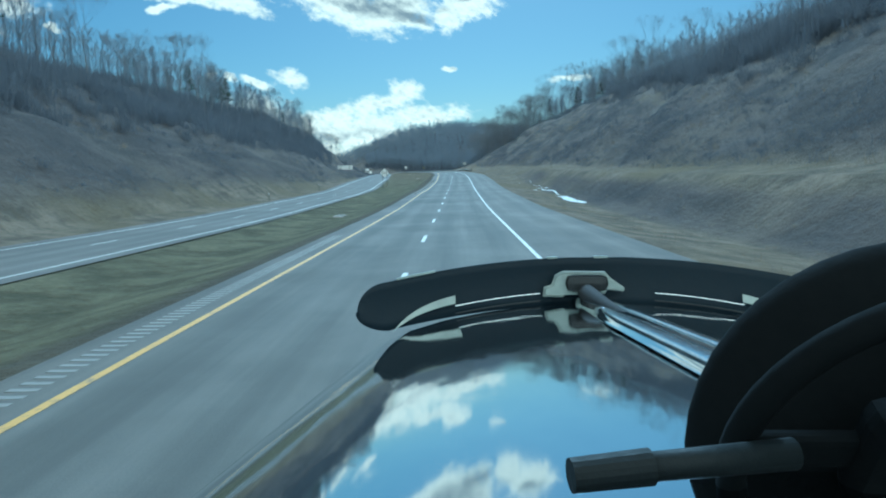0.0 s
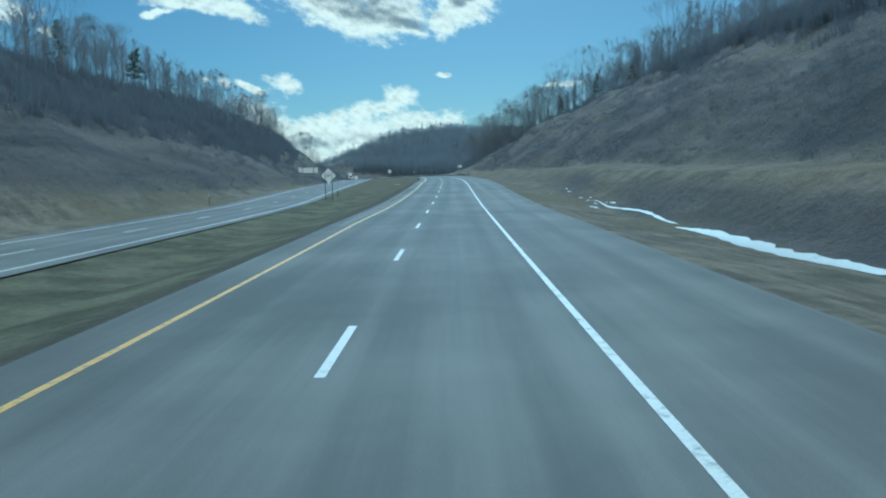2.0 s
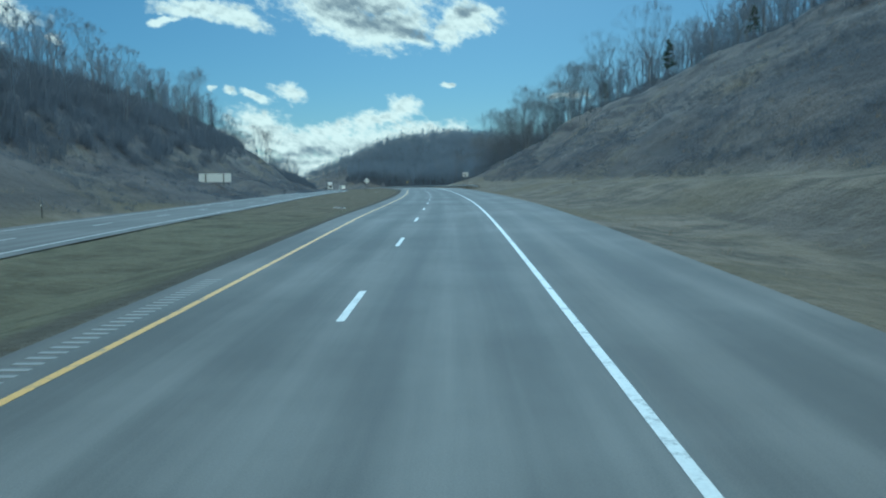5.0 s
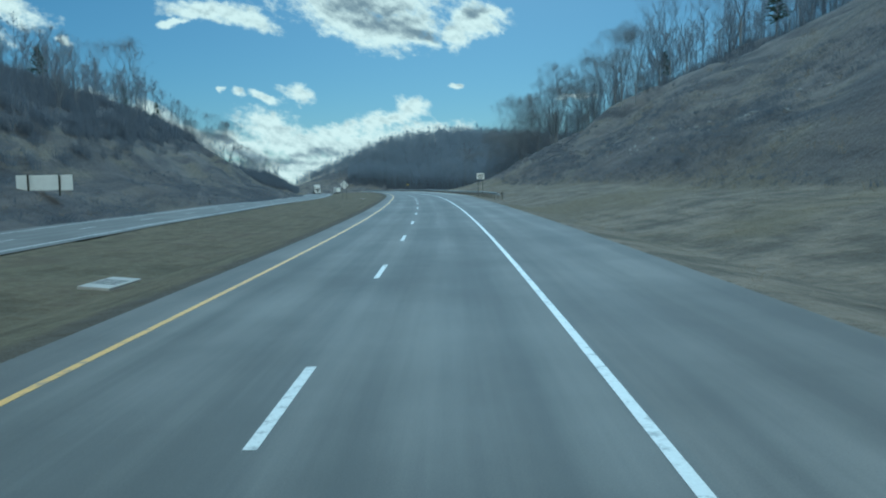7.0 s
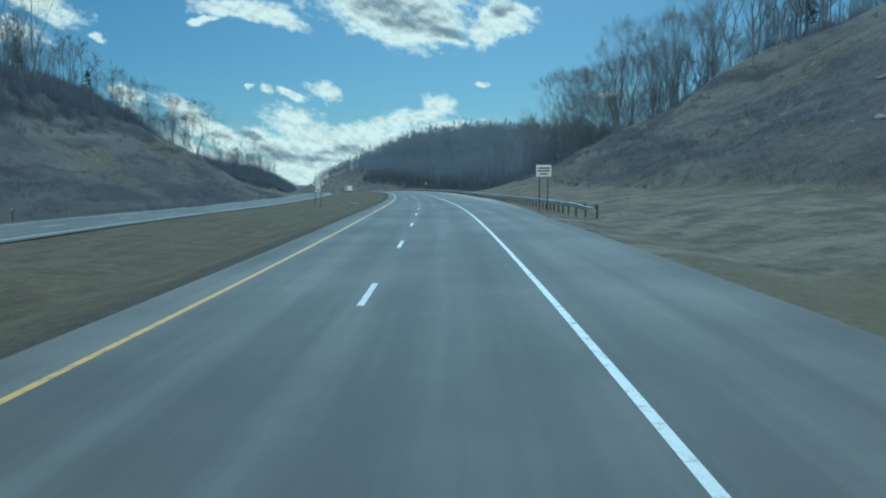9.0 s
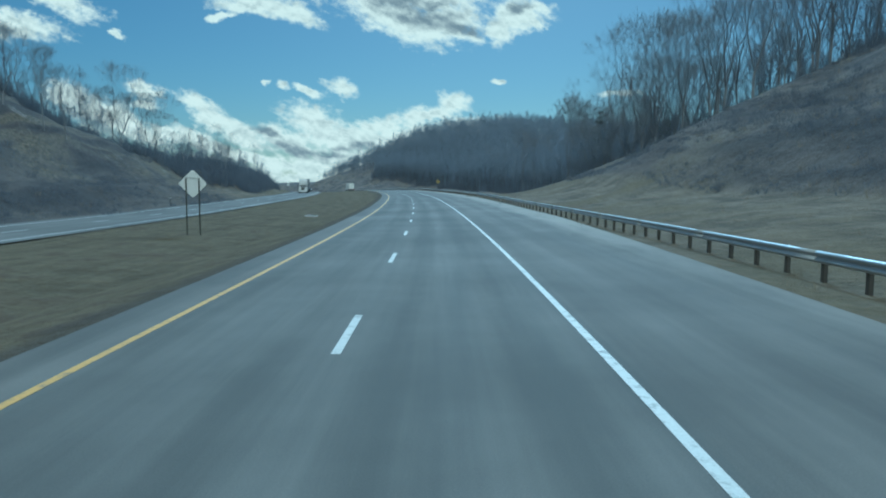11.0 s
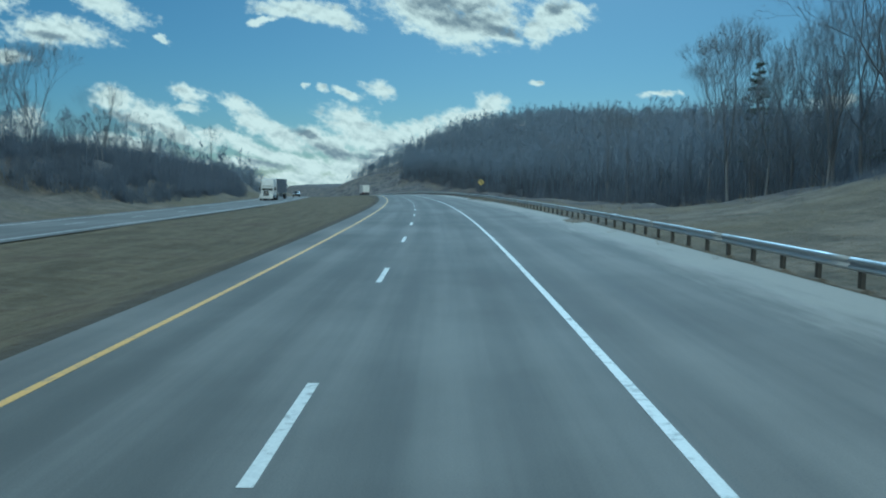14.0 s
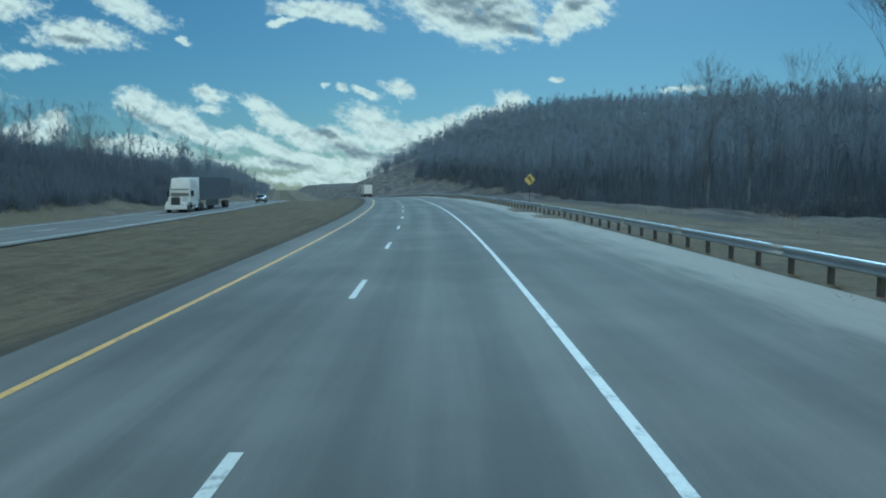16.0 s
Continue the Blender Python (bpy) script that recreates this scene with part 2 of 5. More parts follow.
    h = n.math("ADD", n.math("MULTIPLY", mid, 2.0), n.math("MULTIPLY", tuft, 0.5))
    bump(n, h, b, 0.7, 0.5)
    return m


def asphalt_material(name, dark, light, gravel=None):
    m, n, b = material(name, 0.8, 0.0, 0.2)
    where = n.add("ShaderNodeTexCoord").outputs["UV"]       # u: metres across, v: metres along
    stretched = n.vec("MULTIPLY", where, (1.0, 0.03, 1.0))
    streak = n.noise(stretched, 1.4, 4.0, 0.6)
    patch = n.noise(where, 0.12, 5.0, 0.6)
    grain = n.noise(where, 45.0, 3.0, 0.8)
    side = n.add("ShaderNodeSeparateXYZ", {0: where}).outputs[0]
    wave = n.math("COSINE", n.math("MULTIPLY", side, 2 * math.pi / 1.83))       # wheel tracks, two a lane
    k = n.math("ADD", n.math("MULTIPLY", streak, 0.6), n.math("MULTIPLY_ADD", wave, 0.06, 0.12))
    k = n.math("ADD", k, n.math("MULTIPLY_ADD", patch, 0.8, -0.4))
    colour = n.mix(n.ramp(k, 0.2, 0.75), dark, light)
    if gravel:                                              # washed along the foot of the guardrail
        far_along = n.add("ShaderNodeSeparateXYZ", {0: where}).outputs[1]
        edge = n.math("ADD", side, n.math("MULTIPLY_ADD", n.noise(n.vec("MULTIPLY", where, (1.0, 0.15, 1.0)), 0.9, 6.0, 0.7), 5.0, -2.5))
        lies = n.math("MULTIPLY", n.ramp(edge, 7.6, 10.2), n.ramp(far_along, 290.0, 350.0))
        colour = n.mix(n.math("MULTIPLY", lies, 0.85), colour, gravel)
    tint = n.vec("SCALE", colour)
    n.tree.links.new(n.math("MULTIPLY_ADD", grain, 0.7, 0.65), tint.node.inputs["Scale"])
    link(n, tint, b, "Base Color")
    link(n, n.math("MULTIPLY_ADD", streak, 0.2, 0.68), b, "Roughness")
    bump(n, grain, b, 0.35, 0.01)
    return m


def paint_material(name, colour):
    m, n, b = material(name, 0.55)
    where = n.add("ShaderNodeTexCoord").outputs["Object"]
    worn = n.ramp(n.noise(where, 3.5, 6.0, 0.75), 0.5, 0.68)
    colour_ = n.mix(n.math("MULTIPLY", worn, 0.75), colour, (0.16, 0.16, 0.155))
    tint = n.vec("SCALE", colour_)
    n.tree.links.new(n.math("MULTIPLY_ADD", n.noise(where, 25.0, 3.0), 0.4, 0.8), tint.node.inputs["Scale"])
    link(n, tint, b, "Base Color")
    bump(n, n.noise(where, 40.0, 3.0), b, 0.2, 0.004)
    return m


GROUND = ground_material()
ASPHALT = asphalt_material("asphalt", (0.1, 0.101, 0.098), (0.2, 0.199, 0.19))
ASPHALT_OLD = asphalt_material("asphalt_shoulder", (0.11, 0.109, 0.105), (0.205, 0.2, 0.188), (0.33, 0.315, 0.285))
ASPHALT_OPP = asphalt_material("asphalt_far", (0.12, 0.119, 0.116), (0.21, 0.207, 0.2))
WHITE_PAINT = paint_material("road_paint_white", (0.6, 0.6, 0.575))
YELLOW_PAINT = paint_material("road_paint_yellow", (0.6, 0.39, 0.11))

# ---- the lie of the road ----
KNOTS = np.arange(0, 541, 60.0)
BEND = [0.194, -0.101, 0.006, 0.43, 0.731, 0.601, 0.57, 0.75, 0.95, 1.2]      # curvature to the left, per km
RISE = [0.26, -0.23, 0.24, 1.59, 2.11, 2.76, 2.72, 2.98, 2.97, 2.95]
ALONG = np.arange(-400, 2601, 2.0)
_k = np.interp(ALONG, KNOTS, BEND) * 0.001
_k[ALONG < 0] = 0.0
_k[ALONG > 640] = 0.0
_th = np.concatenate([[0], np.cumsum((_k[1:] + _k[:-1]))])
_th = _th - np.interp(0, ALONG, _th) - 0.04675
_x = np.concatenate([[0], np.cumsum(-(np.sin(_th[1:]) + np.sin(_th[:-1])))])
_y = np.concatenate([[0], np.cumsum(np.cos(_th[1:]) + np.cos(_th[:-1]))])
_x, _y = _x - np.interp(0, ALONG, _x), _y - np.interp(0, ALONG, _y)
_z = np.interp(ALONG, [*KNOTS, 600, 660, 720, 900, 1200], [*RISE, 2.3, 0.9, -1.0, -7.0, -12.0])
for _ in range(60):
    _z[1:-1] += 0.25 * (_z[2:] - 2 * _z[1:-1] + _z[:-2])


def heading(s):
    return np.interp(s, ALONG, _th)


def road_z(s):
    return np.interp(s, ALONG, _z)


def bank(s):
    return np.interp(s, [60, 110, 190, 210], [-0.017, -0.017, 0.014, 0.014])


def place(s, d):
    """The point of the plan s metres along the lane line and d to its right."""
    th = heading(s)
    return np.interp(s, ALONG, _x) + np.cos(th) * d, np.interp(s, ALONG, _y) + np.sin(th) * d


def near_line(s):
    """The edge line of the far carriageway, on its median side."""
    return np.interp(s, [130, 250], [-14.7, -21.6])


def surface_z(s, d):
    """Height of the near carriageway, with its bank and crown."""
    crown = np.where(d < 0, -0.03 * np.clip(-d, 0, 6), 0.0) * np.interp(s, [90, 130], [1, 0])
    return road_z(s) + bank(s) * d + crown


# ---- ground ----
# cross-sections on the right: (metres from the lane line, height over the road)
RIGHT = {
    -400: [(9, -0.05), (11.5, -0.45), (15.3, -0.9), (17, -0.45), (20.6, 2.2), (25, 2.7), (42, 17), (50, 21.5), (60, 24), (75, 26), (110, 32), (220, 44), (1400, 60)],
    120: [(9, -0.05), (11.5, -0.45), (15.3, -0.9), (17, -0.45), (20.6, 2.2), (25, 2.7), (42, 17), (50, 21.5), (60, 24), (75, 26), (110, 32), (220, 44), (1400, 60)],
    240: [(9, -0.05), (12, -0.5), (15, 0.2), (19, 1.2), (25, 1.9), (50, 23), (60, 26.5), (75, 30), (110, 38), (220, 50), (1400, 65)],
    350: [(9, -0.05), (12, -0.04), (15, 0.2), (19, 0.9), (25, 1.8), (50, 20.3), (62, 25.3), (75, 29.5), (110, 39), (220, 55), (1400, 70)],
    388: [(9, -0.05), (12, -0.04), (18, 0.8), (22, 2), (30, 6.4), (40, 11.7), (50, 15.6), (62, 21.5), (110, 36), (220, 50), (1400, 65)],
    410: [(9, -0.05), (12, -0.04), (18, 1), (22, 2), (30, 4.4), (40, 8), (62, 15), (110, 30), (220, 45), (1400, 60)],
    432: [(9, -0.05), (12, -0.04), (20, 0.2), (30, 1.6), (40, 2.7), (62, 6), (110, 14), (160, 18), (220, 18), (1400, 25)],
    460: [(9, -0.05), (12, -0.04), (20, -0.3), (30, -0.6), (40, -1), (62, 1), (110, 7.5), (160, 11), (220, 11), (1400, 20)],
    560: [(9, -0.05), (12, -0.04), (20, -0.4), (30, -1), (45, -2), (62, 1), (110, 7), (160, 11), (220, 11), (1400, 20)],
    610: [(9, -0.05), (12, -0.2), (20, -0.4), (40, -0.8), (62, 3), (110, 14), (160, 19), (220, 19), (1400, 20)],
    660: [(9, -0.05), (12, -0.2), (20, -0.4), (40, -0.5), (60, 3), (110, 17), (160, 24), (220, 25), (1400, 25)],
    760: [(9, -0.05), (14, -0.2), (20, 0.5), (45, 4), (60, 7), (110, 22), (160, 32), (220, 35), (1400, 30)],
    850: [(9, -0.05), (14, -0.2), (20, 1), (45, 3), (60, 6), (80, 13), (110, 28), (160, 41), (220, 45), (1400, 30)],
    980: [(9, -0.05), (14, -0.2), (20, 0.5), (30, 0.5), (45, 2), (62, 5), (80, 15), (100, 29), (125, 42), (160, 53), (220, 58), (1400, 30)],
    1150: [(9, -0.05), (14, -0.2), (20, -1), (45, 2), (60, 5), (110, 24), (160, 37), (220, 40), (1400, 30)],
    1350: [(9, -0.05), (14, -0.2), (20, -1), (60, -2), (110, 2), (220, 6), (1400, 10)],
    2600: [(9, -0.05), (14, -0.2), (20, -1), (60, -2), (110, 2), (220, 6), (1400, 10)],
}
# and on the left, beyond the far carriageway (metres to the left)
LEFT = {
    -400: [(24, -0.65), (26.5, -0.3), (40, 10), (50, 15.5), (60, 20), (75, 24), (100, 28), (220, 40), (1400, 60)],
    100: [(24, -0.65), (26.5, -0.3), (40, 10), (50, 15.5), (60, 20), (75, 24), (100, 28), (220, 40), (1400, 60)],
    180: [(27, -0.65), (29, -0.3), (40, 7), (50, 13), (60, 18), (75, 23), (100, 28), (220, 38), (1400, 60)],
    260: [(31, -0.65), (35, 0.5), (38, 1.7), (42, 2.3), (50, 10.5), (60, 17.5), (70, 22.5), (90, 27), (220, 36), (1400, 60)],
    400: [(31, -0.65), (35, 0.5), (38, 1.7), (42, 2.3), (50, 10), (60, 16.5), (70, 21.5), (90, 26), (220, 36), (1400, 60)],
    435: [(31, -0.65), (38, 1), (42, 1.8), (50, 7), (60, 10.5), (70, 13.5), (90, 18), (220, 28), (1400, 50)],
    480: [(31, -0.65), (36, 0.3), (42, 4.5), (50, 6.3), (60, 6.5), (80, 6.5), (220, 9), (1400, 30)],
    578: [(31, -0.65), (36, 0.3), (42, 4.5), (50, 6.3), (60, 6.5), (80, 6.5), (220, 9), (1400, 30)],
    612: [(31, -0.65), (42, 1.5), (50, 2.5), (60, 3.5), (220, 8), (1400, 40)],
    650: [(31, -0.65), (60, -3), (100, -4), (220, 0), (1400, 40)],
    760: [(31, -0.65), (45, 0), (70, 3), (220, 9), (1400, 40)],
    2600: [(31, -0.65), (45, 3), (70, 8), (220, 15), (1400, 40)],
}


def section(table, s, u):
    """Height at u metres from the line, between the cross-sections either side of s."""
    keys = sorted(table)
    out = np.zeros_like(u, dtype=float)
    for a, b in zip(keys, keys[1:]):
        m = (s >= a) & (s <= b)
        if m.any():
            f = (s[m] - a) / (b - a)
            f = f * f * (3 - 2 * f)
            za = np.interp(u[m], *zip(*table[a]))
            zb = np.interp(u[m], *zip(*table[b]))
            out[m] = za + (zb - za) * f
    return out


def ground_z(s, d):
    """Height of the ground; s and d are arrays."""
    s, d = np.asarray(s, float), np.asarray(d, float)
    base = road_z(s)
    level = np.where(s > 540, np.maximum(base, 3.0), base)
    k = np.clip((np.abs(d) - 30) / 30, 0, 1)
    base = base + (level - base) * k
    right = section(RIGHT, s, np.maximum(d, 9)) + bank(s) * np.clip(d, 0, 13) * np.clip((20 - d) / 7, 0, 1)
    inner = near_line(s)
    left = section(LEFT, s, np.maximum(-d, 0))
    median = np.where(d > inner + 1.1, np.maximum(np.interp(d, [-14, -9.5, -5.2], [-0.75, -1.0, -0.12]), -0.64 - 0.12 * (d - inner - 1.1)), -0.645)
    out = np.where(d >= 9, right, np.where(d > -4.7, surface_z(s, d) - road_z(s) - 0.06, np.where(d > inner - 9.5, median, left)))
    return base + out


GRID_S = np.concatenate([np.arange(-400, -60, 20), np.arange(-60, 700, 2.5), np.arange(700, 1200, 8), np.arange(1200, 2601, 50)])
GRID_D = np.concatenate([np.arange(-1400, -300, 100), np.arange(-300, -100, 12), np.arange(-100, -32, 1.6), np.arange(-32, -4.9, 0.9),
                         [-4.7, -4.0, 0.0, 4.0, 8.4], np.arange(9, 30, 0.9), np.arange(30, 90, 1.6), np.arange(90, 300, 12), np.arange(300, 1401, 100)])
S, Dd = np.meshgrid(GRID_S, GRID_D, indexing="ij")
Z = ground_z(S, Dd)
X, Y = place(S, Dd)
rough_ = np.array([[noise.fractal(Vector((a * 0.05, b * 0.05, 0.3)), 0.9, 2.1, 5) for a, b in zip(ra, rb)] for ra, rb in zip(X, Y)])
gully = np.array([[noise.fractal(Vector((s * 0.16, d * 0.025, 4.0)), 0.8, 2.0, 3) for s, d in zip(rs, rd)] for rs, rd in zip(S, Dd)])
bench = np.array([[noise.fractal(Vector((s * 0.016, d * 0.17, 2.0)), 0.9, 2.1, 3) for s, d in zip(rs, rd)] for rs, rd in zip(S, Dd)])
swell = np.array([[noise.fractal(Vector((s * 0.035 - d * 0.05, d * 0.09 + s * 0.012, 7.0)), 0.9, 2.1, 4) for s, d in zip(rs, rd)] for rs, rd in zip(S, Dd)])
on_slope = np.clip((np.abs(Dd) - 24) / 8, 0, 1) * np.where(Dd < 0, np.clip((-Dd - 30) / 8, 0, 1), 1.0)
fade = np.clip((300 - np.abs(Dd)) / 150, 0.0, 1)
verge = np.where(Dd > 9.5, 1.0, np.where((Dd < -5.2) & (Dd > near_line(S) + 1.2), 0.6, np.where(Dd < near_line(S) - 9.5, 1.0, 0.0)))
Z = Z + on_slope * fade * (rough_ * 0.9 + gully * 0.12 + swell * 1.1 + bench * 0.75) + verge * (1 - on_slope) * rough_ * 0.14
slope_k = on_slope * np.where(Dd < 0, 1 - 0.75 * np.clip((S - 425) / 30, 0, 1), 1.0)
WOOD_RIGHT = np.interp(GRID_S, [-400, 90, 130, 170, 260, 350, 400, 425, 445, 470, 600, 860, 920], [40, 40.5, 43, 46, 54, 55, 50, 45, 44, 44, 46, 60, 75])
WOOD_LEFT = np.interp(GRID_S, [-400, 60, 120, 200, 300, 400, 435, 462, 545, 570, 605, 640, 2600], [41, 41, 42, 43, 50, 60, 52, 38, 38, 45, 60, 42, 42])
wood_k = np.where(Dd > 0, np.clip((Dd - WOOD_RIGHT[:, None]) / 5, 0, 1), np.clip((-Dd - WOOD_LEFT[:, None]) / 5, 0, 1))


def grid_mesh(name, X, Y, Z, mat, uv=None, colour=None):
    ns, nd = X.shape
    verts = np.stack([X, Y, Z], -1).reshape(-1, 3)
    i = (np.arange(ns - 1)[:, None] * nd + np.arange(nd - 1)[None]).ravel()
    faces = np.stack([i, i + 1, i + nd + 1, i + nd], -1)
    me = bpy.data.meshes.new(name)
    me.from_pydata(verts.tolist(), [], faces.tolist())
    me.materials.append(mat)
    me.polygons.foreach_set("use_smooth", np.ones(len(faces), bool))
    if uv is not None:
        layer = me.uv_layers.new(name="UVMap")
        loops = np.empty(len(me.loops), np.int32)
        me.loops.foreach_get("vertex_index", loops)
        layer.data.foreach_set("uv", uv.reshape(-1, 2)[loops].ravel())
    if colour is not None:
        attr = me.color_attributes.new("zone", "FLOAT_COLOR", "POINT")
        attr.data.foreach_set("color", colour.ravel())
    me.update()
    return me


turf_k = np.clip((-4.0 - Dd) / 1.0, 0, 1) * np.clip((Dd - near_line(S) + 1) / 2, 0, 1)
patchy = 0.5 + 0.9 * rough_
SCRUB_EDGE = np.interp(GRID_S, [-400, 150, 260, 330, 420, 2600], [44, 42, 37, 36, 30, 30])[:, None]
scrub_k = np.where(Dd > 0, np.clip((Dd - 24) / 3, 0, 1) * np.clip((SCRUB_EDGE - Dd) / 5 + patchy - 0.5, 0, 1), np.clip((-Dd - 27) / 4, 0, 1) * np.clip((48 + Dd) / 6 + patchy - 0.5, 0, 1) * np.clip((440 - S) / 30, 0, 1))
face_k = np.clip((Dd - 14.5) / 1.5, 0, 1) * np.clip((20.3 - Dd) / 1.0, 0, 1) * np.clip((200 - S) / 60, 0, 1)
scrub_k = np.clip(np.maximum(scrub_k, face_k * 0.9) * (0.55 + patchy * 0.6), 0, 1)
zone = np.stack([slope_k, turf_k, wood_k, scrub_k], -1)
ground = new("ground", grid_mesh("ground", X, Y, Z, GROUND, uv=np.stack([Dd, S], -1), colour=zone))
tagged(ground, "brown winter grass, weeds and bare soil on cut slopes", "ground", kind="structure")


def ground_at(s, d):
    """Height of the finished ground at one place."""
    i = int(np.clip(np.searchsorted(GRID_S, s) - 1, 0, len(GRID_S) - 2))
    j = int(np.clip(np.searchsorted(GRID_D, d) - 1, 0, len(GRID_D) - 2))
    f, g = (s - GRID_S[i]) / (GRID_S[i + 1] - GRID_S[i]), (d - GRID_D[j]) / (GRID_D[j + 1] - GRID_D[j])
    return float((Z[i, j] * (1 - g) + Z[i, j + 1] * g) * (1 - f) + (Z[i + 1, j] * (1 - g) + Z[i + 1, j + 1] * g) * f)


# ---- roads ----
def strip(name, mat, s0, s1, sides, height, lift, step=3.0, thick=0.0):
    """A ribbon along the road between offsets; sides is a list of offsets or of functions of s."""
    ss = np.linspace(s0, s1, max(2, int((s1 - s0) / step) + 1))
    dd = np.stack([np.broadcast_to(q(ss) if callable(q) else q, ss.shape) for q in sides], -1)
    s2 = np.broadcast_to(ss[:, None], dd.shape)
    zz = height(s2, dd) + lift
    xx, yy = place(s2, dd)
    return grid_mesh(name, xx, yy, zz, mat, uv=np.stack([dd, s2], -1))


def opp_z(s, d):
    return road_z(s) - 0.6 + 0.0 * d


def wander(s):
    """How far the yellow edge line strays towards the lane."""
    return np.interp(s, [93, 107, 120, 150, 180], [0.0, 0.33, 0.42, 0.38, 0.0])


road = new("road", strip("road", ASPHALT, -400, 1200, [-3.72, -2, 0, 2, 4.2], surface_z, 0.0))
tagged(road, "worn grey asphalt highway with two lanes", "road", kind="structure")
shoulder_r = new("road_shoulder_right", strip("road_shoulder_right", ASPHALT_OLD, -400, 1200, [4.2, 5.5, 7.0, lambda s: 8.6 + 2.4 * np.clip((s - 290) / 60, 0, 1)], surface_z, -0.004))
tagged(shoulder_r, "wide grey asphalt shoulder beside the grass", "shoulder", kind="structure")
shoulder_l = new("road_shoulder_left", strip("road_shoulder_left", ASPHALT_OLD, -400, 1200, [lambda s: wander(s) - 4.85, lambda s: 0.5 * wander(s) - 4.3, -3.72], surface_z, -0.004))
tagged(shoulder_l, "narrow asphalt shoulder beside the median", "shoulder", kind="structure")
far_road = new("far_road", strip("far_road", ASPHALT_OPP, -400, 1200, [lambda s: near_line(s) - 8.8, lambda s: near_line(s) - 7.4, lambda s: near_line(s) - 3.6, near_line, lambda s: near_line(s) + 1.0], opp_z, 0.0))
tagged(far_road, "pale grey asphalt of the opposite carriageway", "road", kind="structure")


def line_part(name, mat, s0, s1, a, b, height, parent, lift=0.006, step=3.0):
    ob = new(name, strip(name, mat, s0, s1, [a, b], height, lift, step))
    ob.parent = parent
    return ob


line_part("yellow_edge_line", YELLOW_PAINT, -60, 1000, lambda s: wander(s) - 3.61, lambda s: wander(s) - 3.46, surface_z, road)
line_part("white_edge_line", WHITE_PAINT, -60, 1000, 3.92, 4.07, surface_z, road)
for k in range(-2, 60):
    c = 5.03 + 12.19 * k
    line_part("lane_dash", WHITE_PAINT, c - 1.55, c + 1.55, -0.075, 0.075, surface_z, road)
line_part("far_edge_line", WHITE_PAINT, -60, 1000, lambda s: near_line(s) - 0.08, lambda s: near_line(s) + 0.08, opp_z, far_road)
line_part("far_outer_line", WHITE_PAINT, -60, 1000, lambda s: near_line(s) - 7.38, lambda s: near_line(s) - 7.22, opp_z, far_road)
for k in range(-2, 60):
    c = 2.0 + 12.19 * k
    line_part("far_lane_dash", WHITE_PAINT, c - 1.5, c + 1.5, lambda s: near_line(s) - 3.72, lambda s: near_line(s) - 3.58, opp_z, far_road)

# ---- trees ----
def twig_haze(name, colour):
    """Masses of fine twigs, half translucent to soften the contrast of lit and shaded sides."""
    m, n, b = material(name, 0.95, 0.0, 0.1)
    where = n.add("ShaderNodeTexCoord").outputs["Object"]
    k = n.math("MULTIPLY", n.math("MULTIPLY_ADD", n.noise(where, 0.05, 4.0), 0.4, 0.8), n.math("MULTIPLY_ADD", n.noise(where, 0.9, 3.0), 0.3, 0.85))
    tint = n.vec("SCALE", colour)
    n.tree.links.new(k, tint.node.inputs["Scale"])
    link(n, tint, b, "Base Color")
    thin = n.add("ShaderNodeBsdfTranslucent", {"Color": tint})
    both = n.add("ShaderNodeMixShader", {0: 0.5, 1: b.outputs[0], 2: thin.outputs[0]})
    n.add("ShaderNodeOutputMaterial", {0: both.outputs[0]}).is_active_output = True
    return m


BARK = simple("bark", (0.22, 0.222, 0.235), 0.95, vary=0.3, scale=1.5, grain=14.0)
# haze is put into these three colours: lifted and blued base tones
HAZY_FOREST = twig_haze("hazy_forest_twigs", (0.245, 0.27, 0.315))
HAZY_TWIG = twig_haze("twig", (0.26, 0.265, 0.285))
HAZY_BRUSH = twig_haze("brush", (0.155, 0.165, 0.19))
NEEDLE = simple("pine_needles", (0.05, 0.07, 0.045), 0.9, vary=0.4, scale=1.2, grain=8.0)
WEED = simple("dead_grass", (0.25, 0.215, 0.155), 0.95, vary=0.45, scale=0.2, grain=2.0)


def fast_mesh(name, verts, faces, mats, index=None, smooth=False):
    """A mesh from arrays of points and triangles or quads."""
    me = bpy.data.meshes.new(name)
    verts, faces = np.asarray(verts, np.float32), np.asarray(faces, np.int32)
    n = faces.shape[1]
    me.vertices.add(len(verts))
    me.vertices.foreach_set("co", verts.ravel())
    me.loops.add(faces.size)
    me.loops.foreach_set("vertex_index", faces.ravel())
    me.polygons.add(len(faces))
    me.polygons.foreach_set("loop_start", np.arange(len(faces), dtype=np.int32) * n)
    for m in mats:
        me.materials.append(m)
    if index is not None:
        me.polygons.foreach_set("material_index", np.asarray(index, np.int32))
    if smooth:
        me.polygons.foreach_set("use_smooth", np.ones(len(faces), bool))
    me.update(calc_edges=True)
    me.validate()
    return me


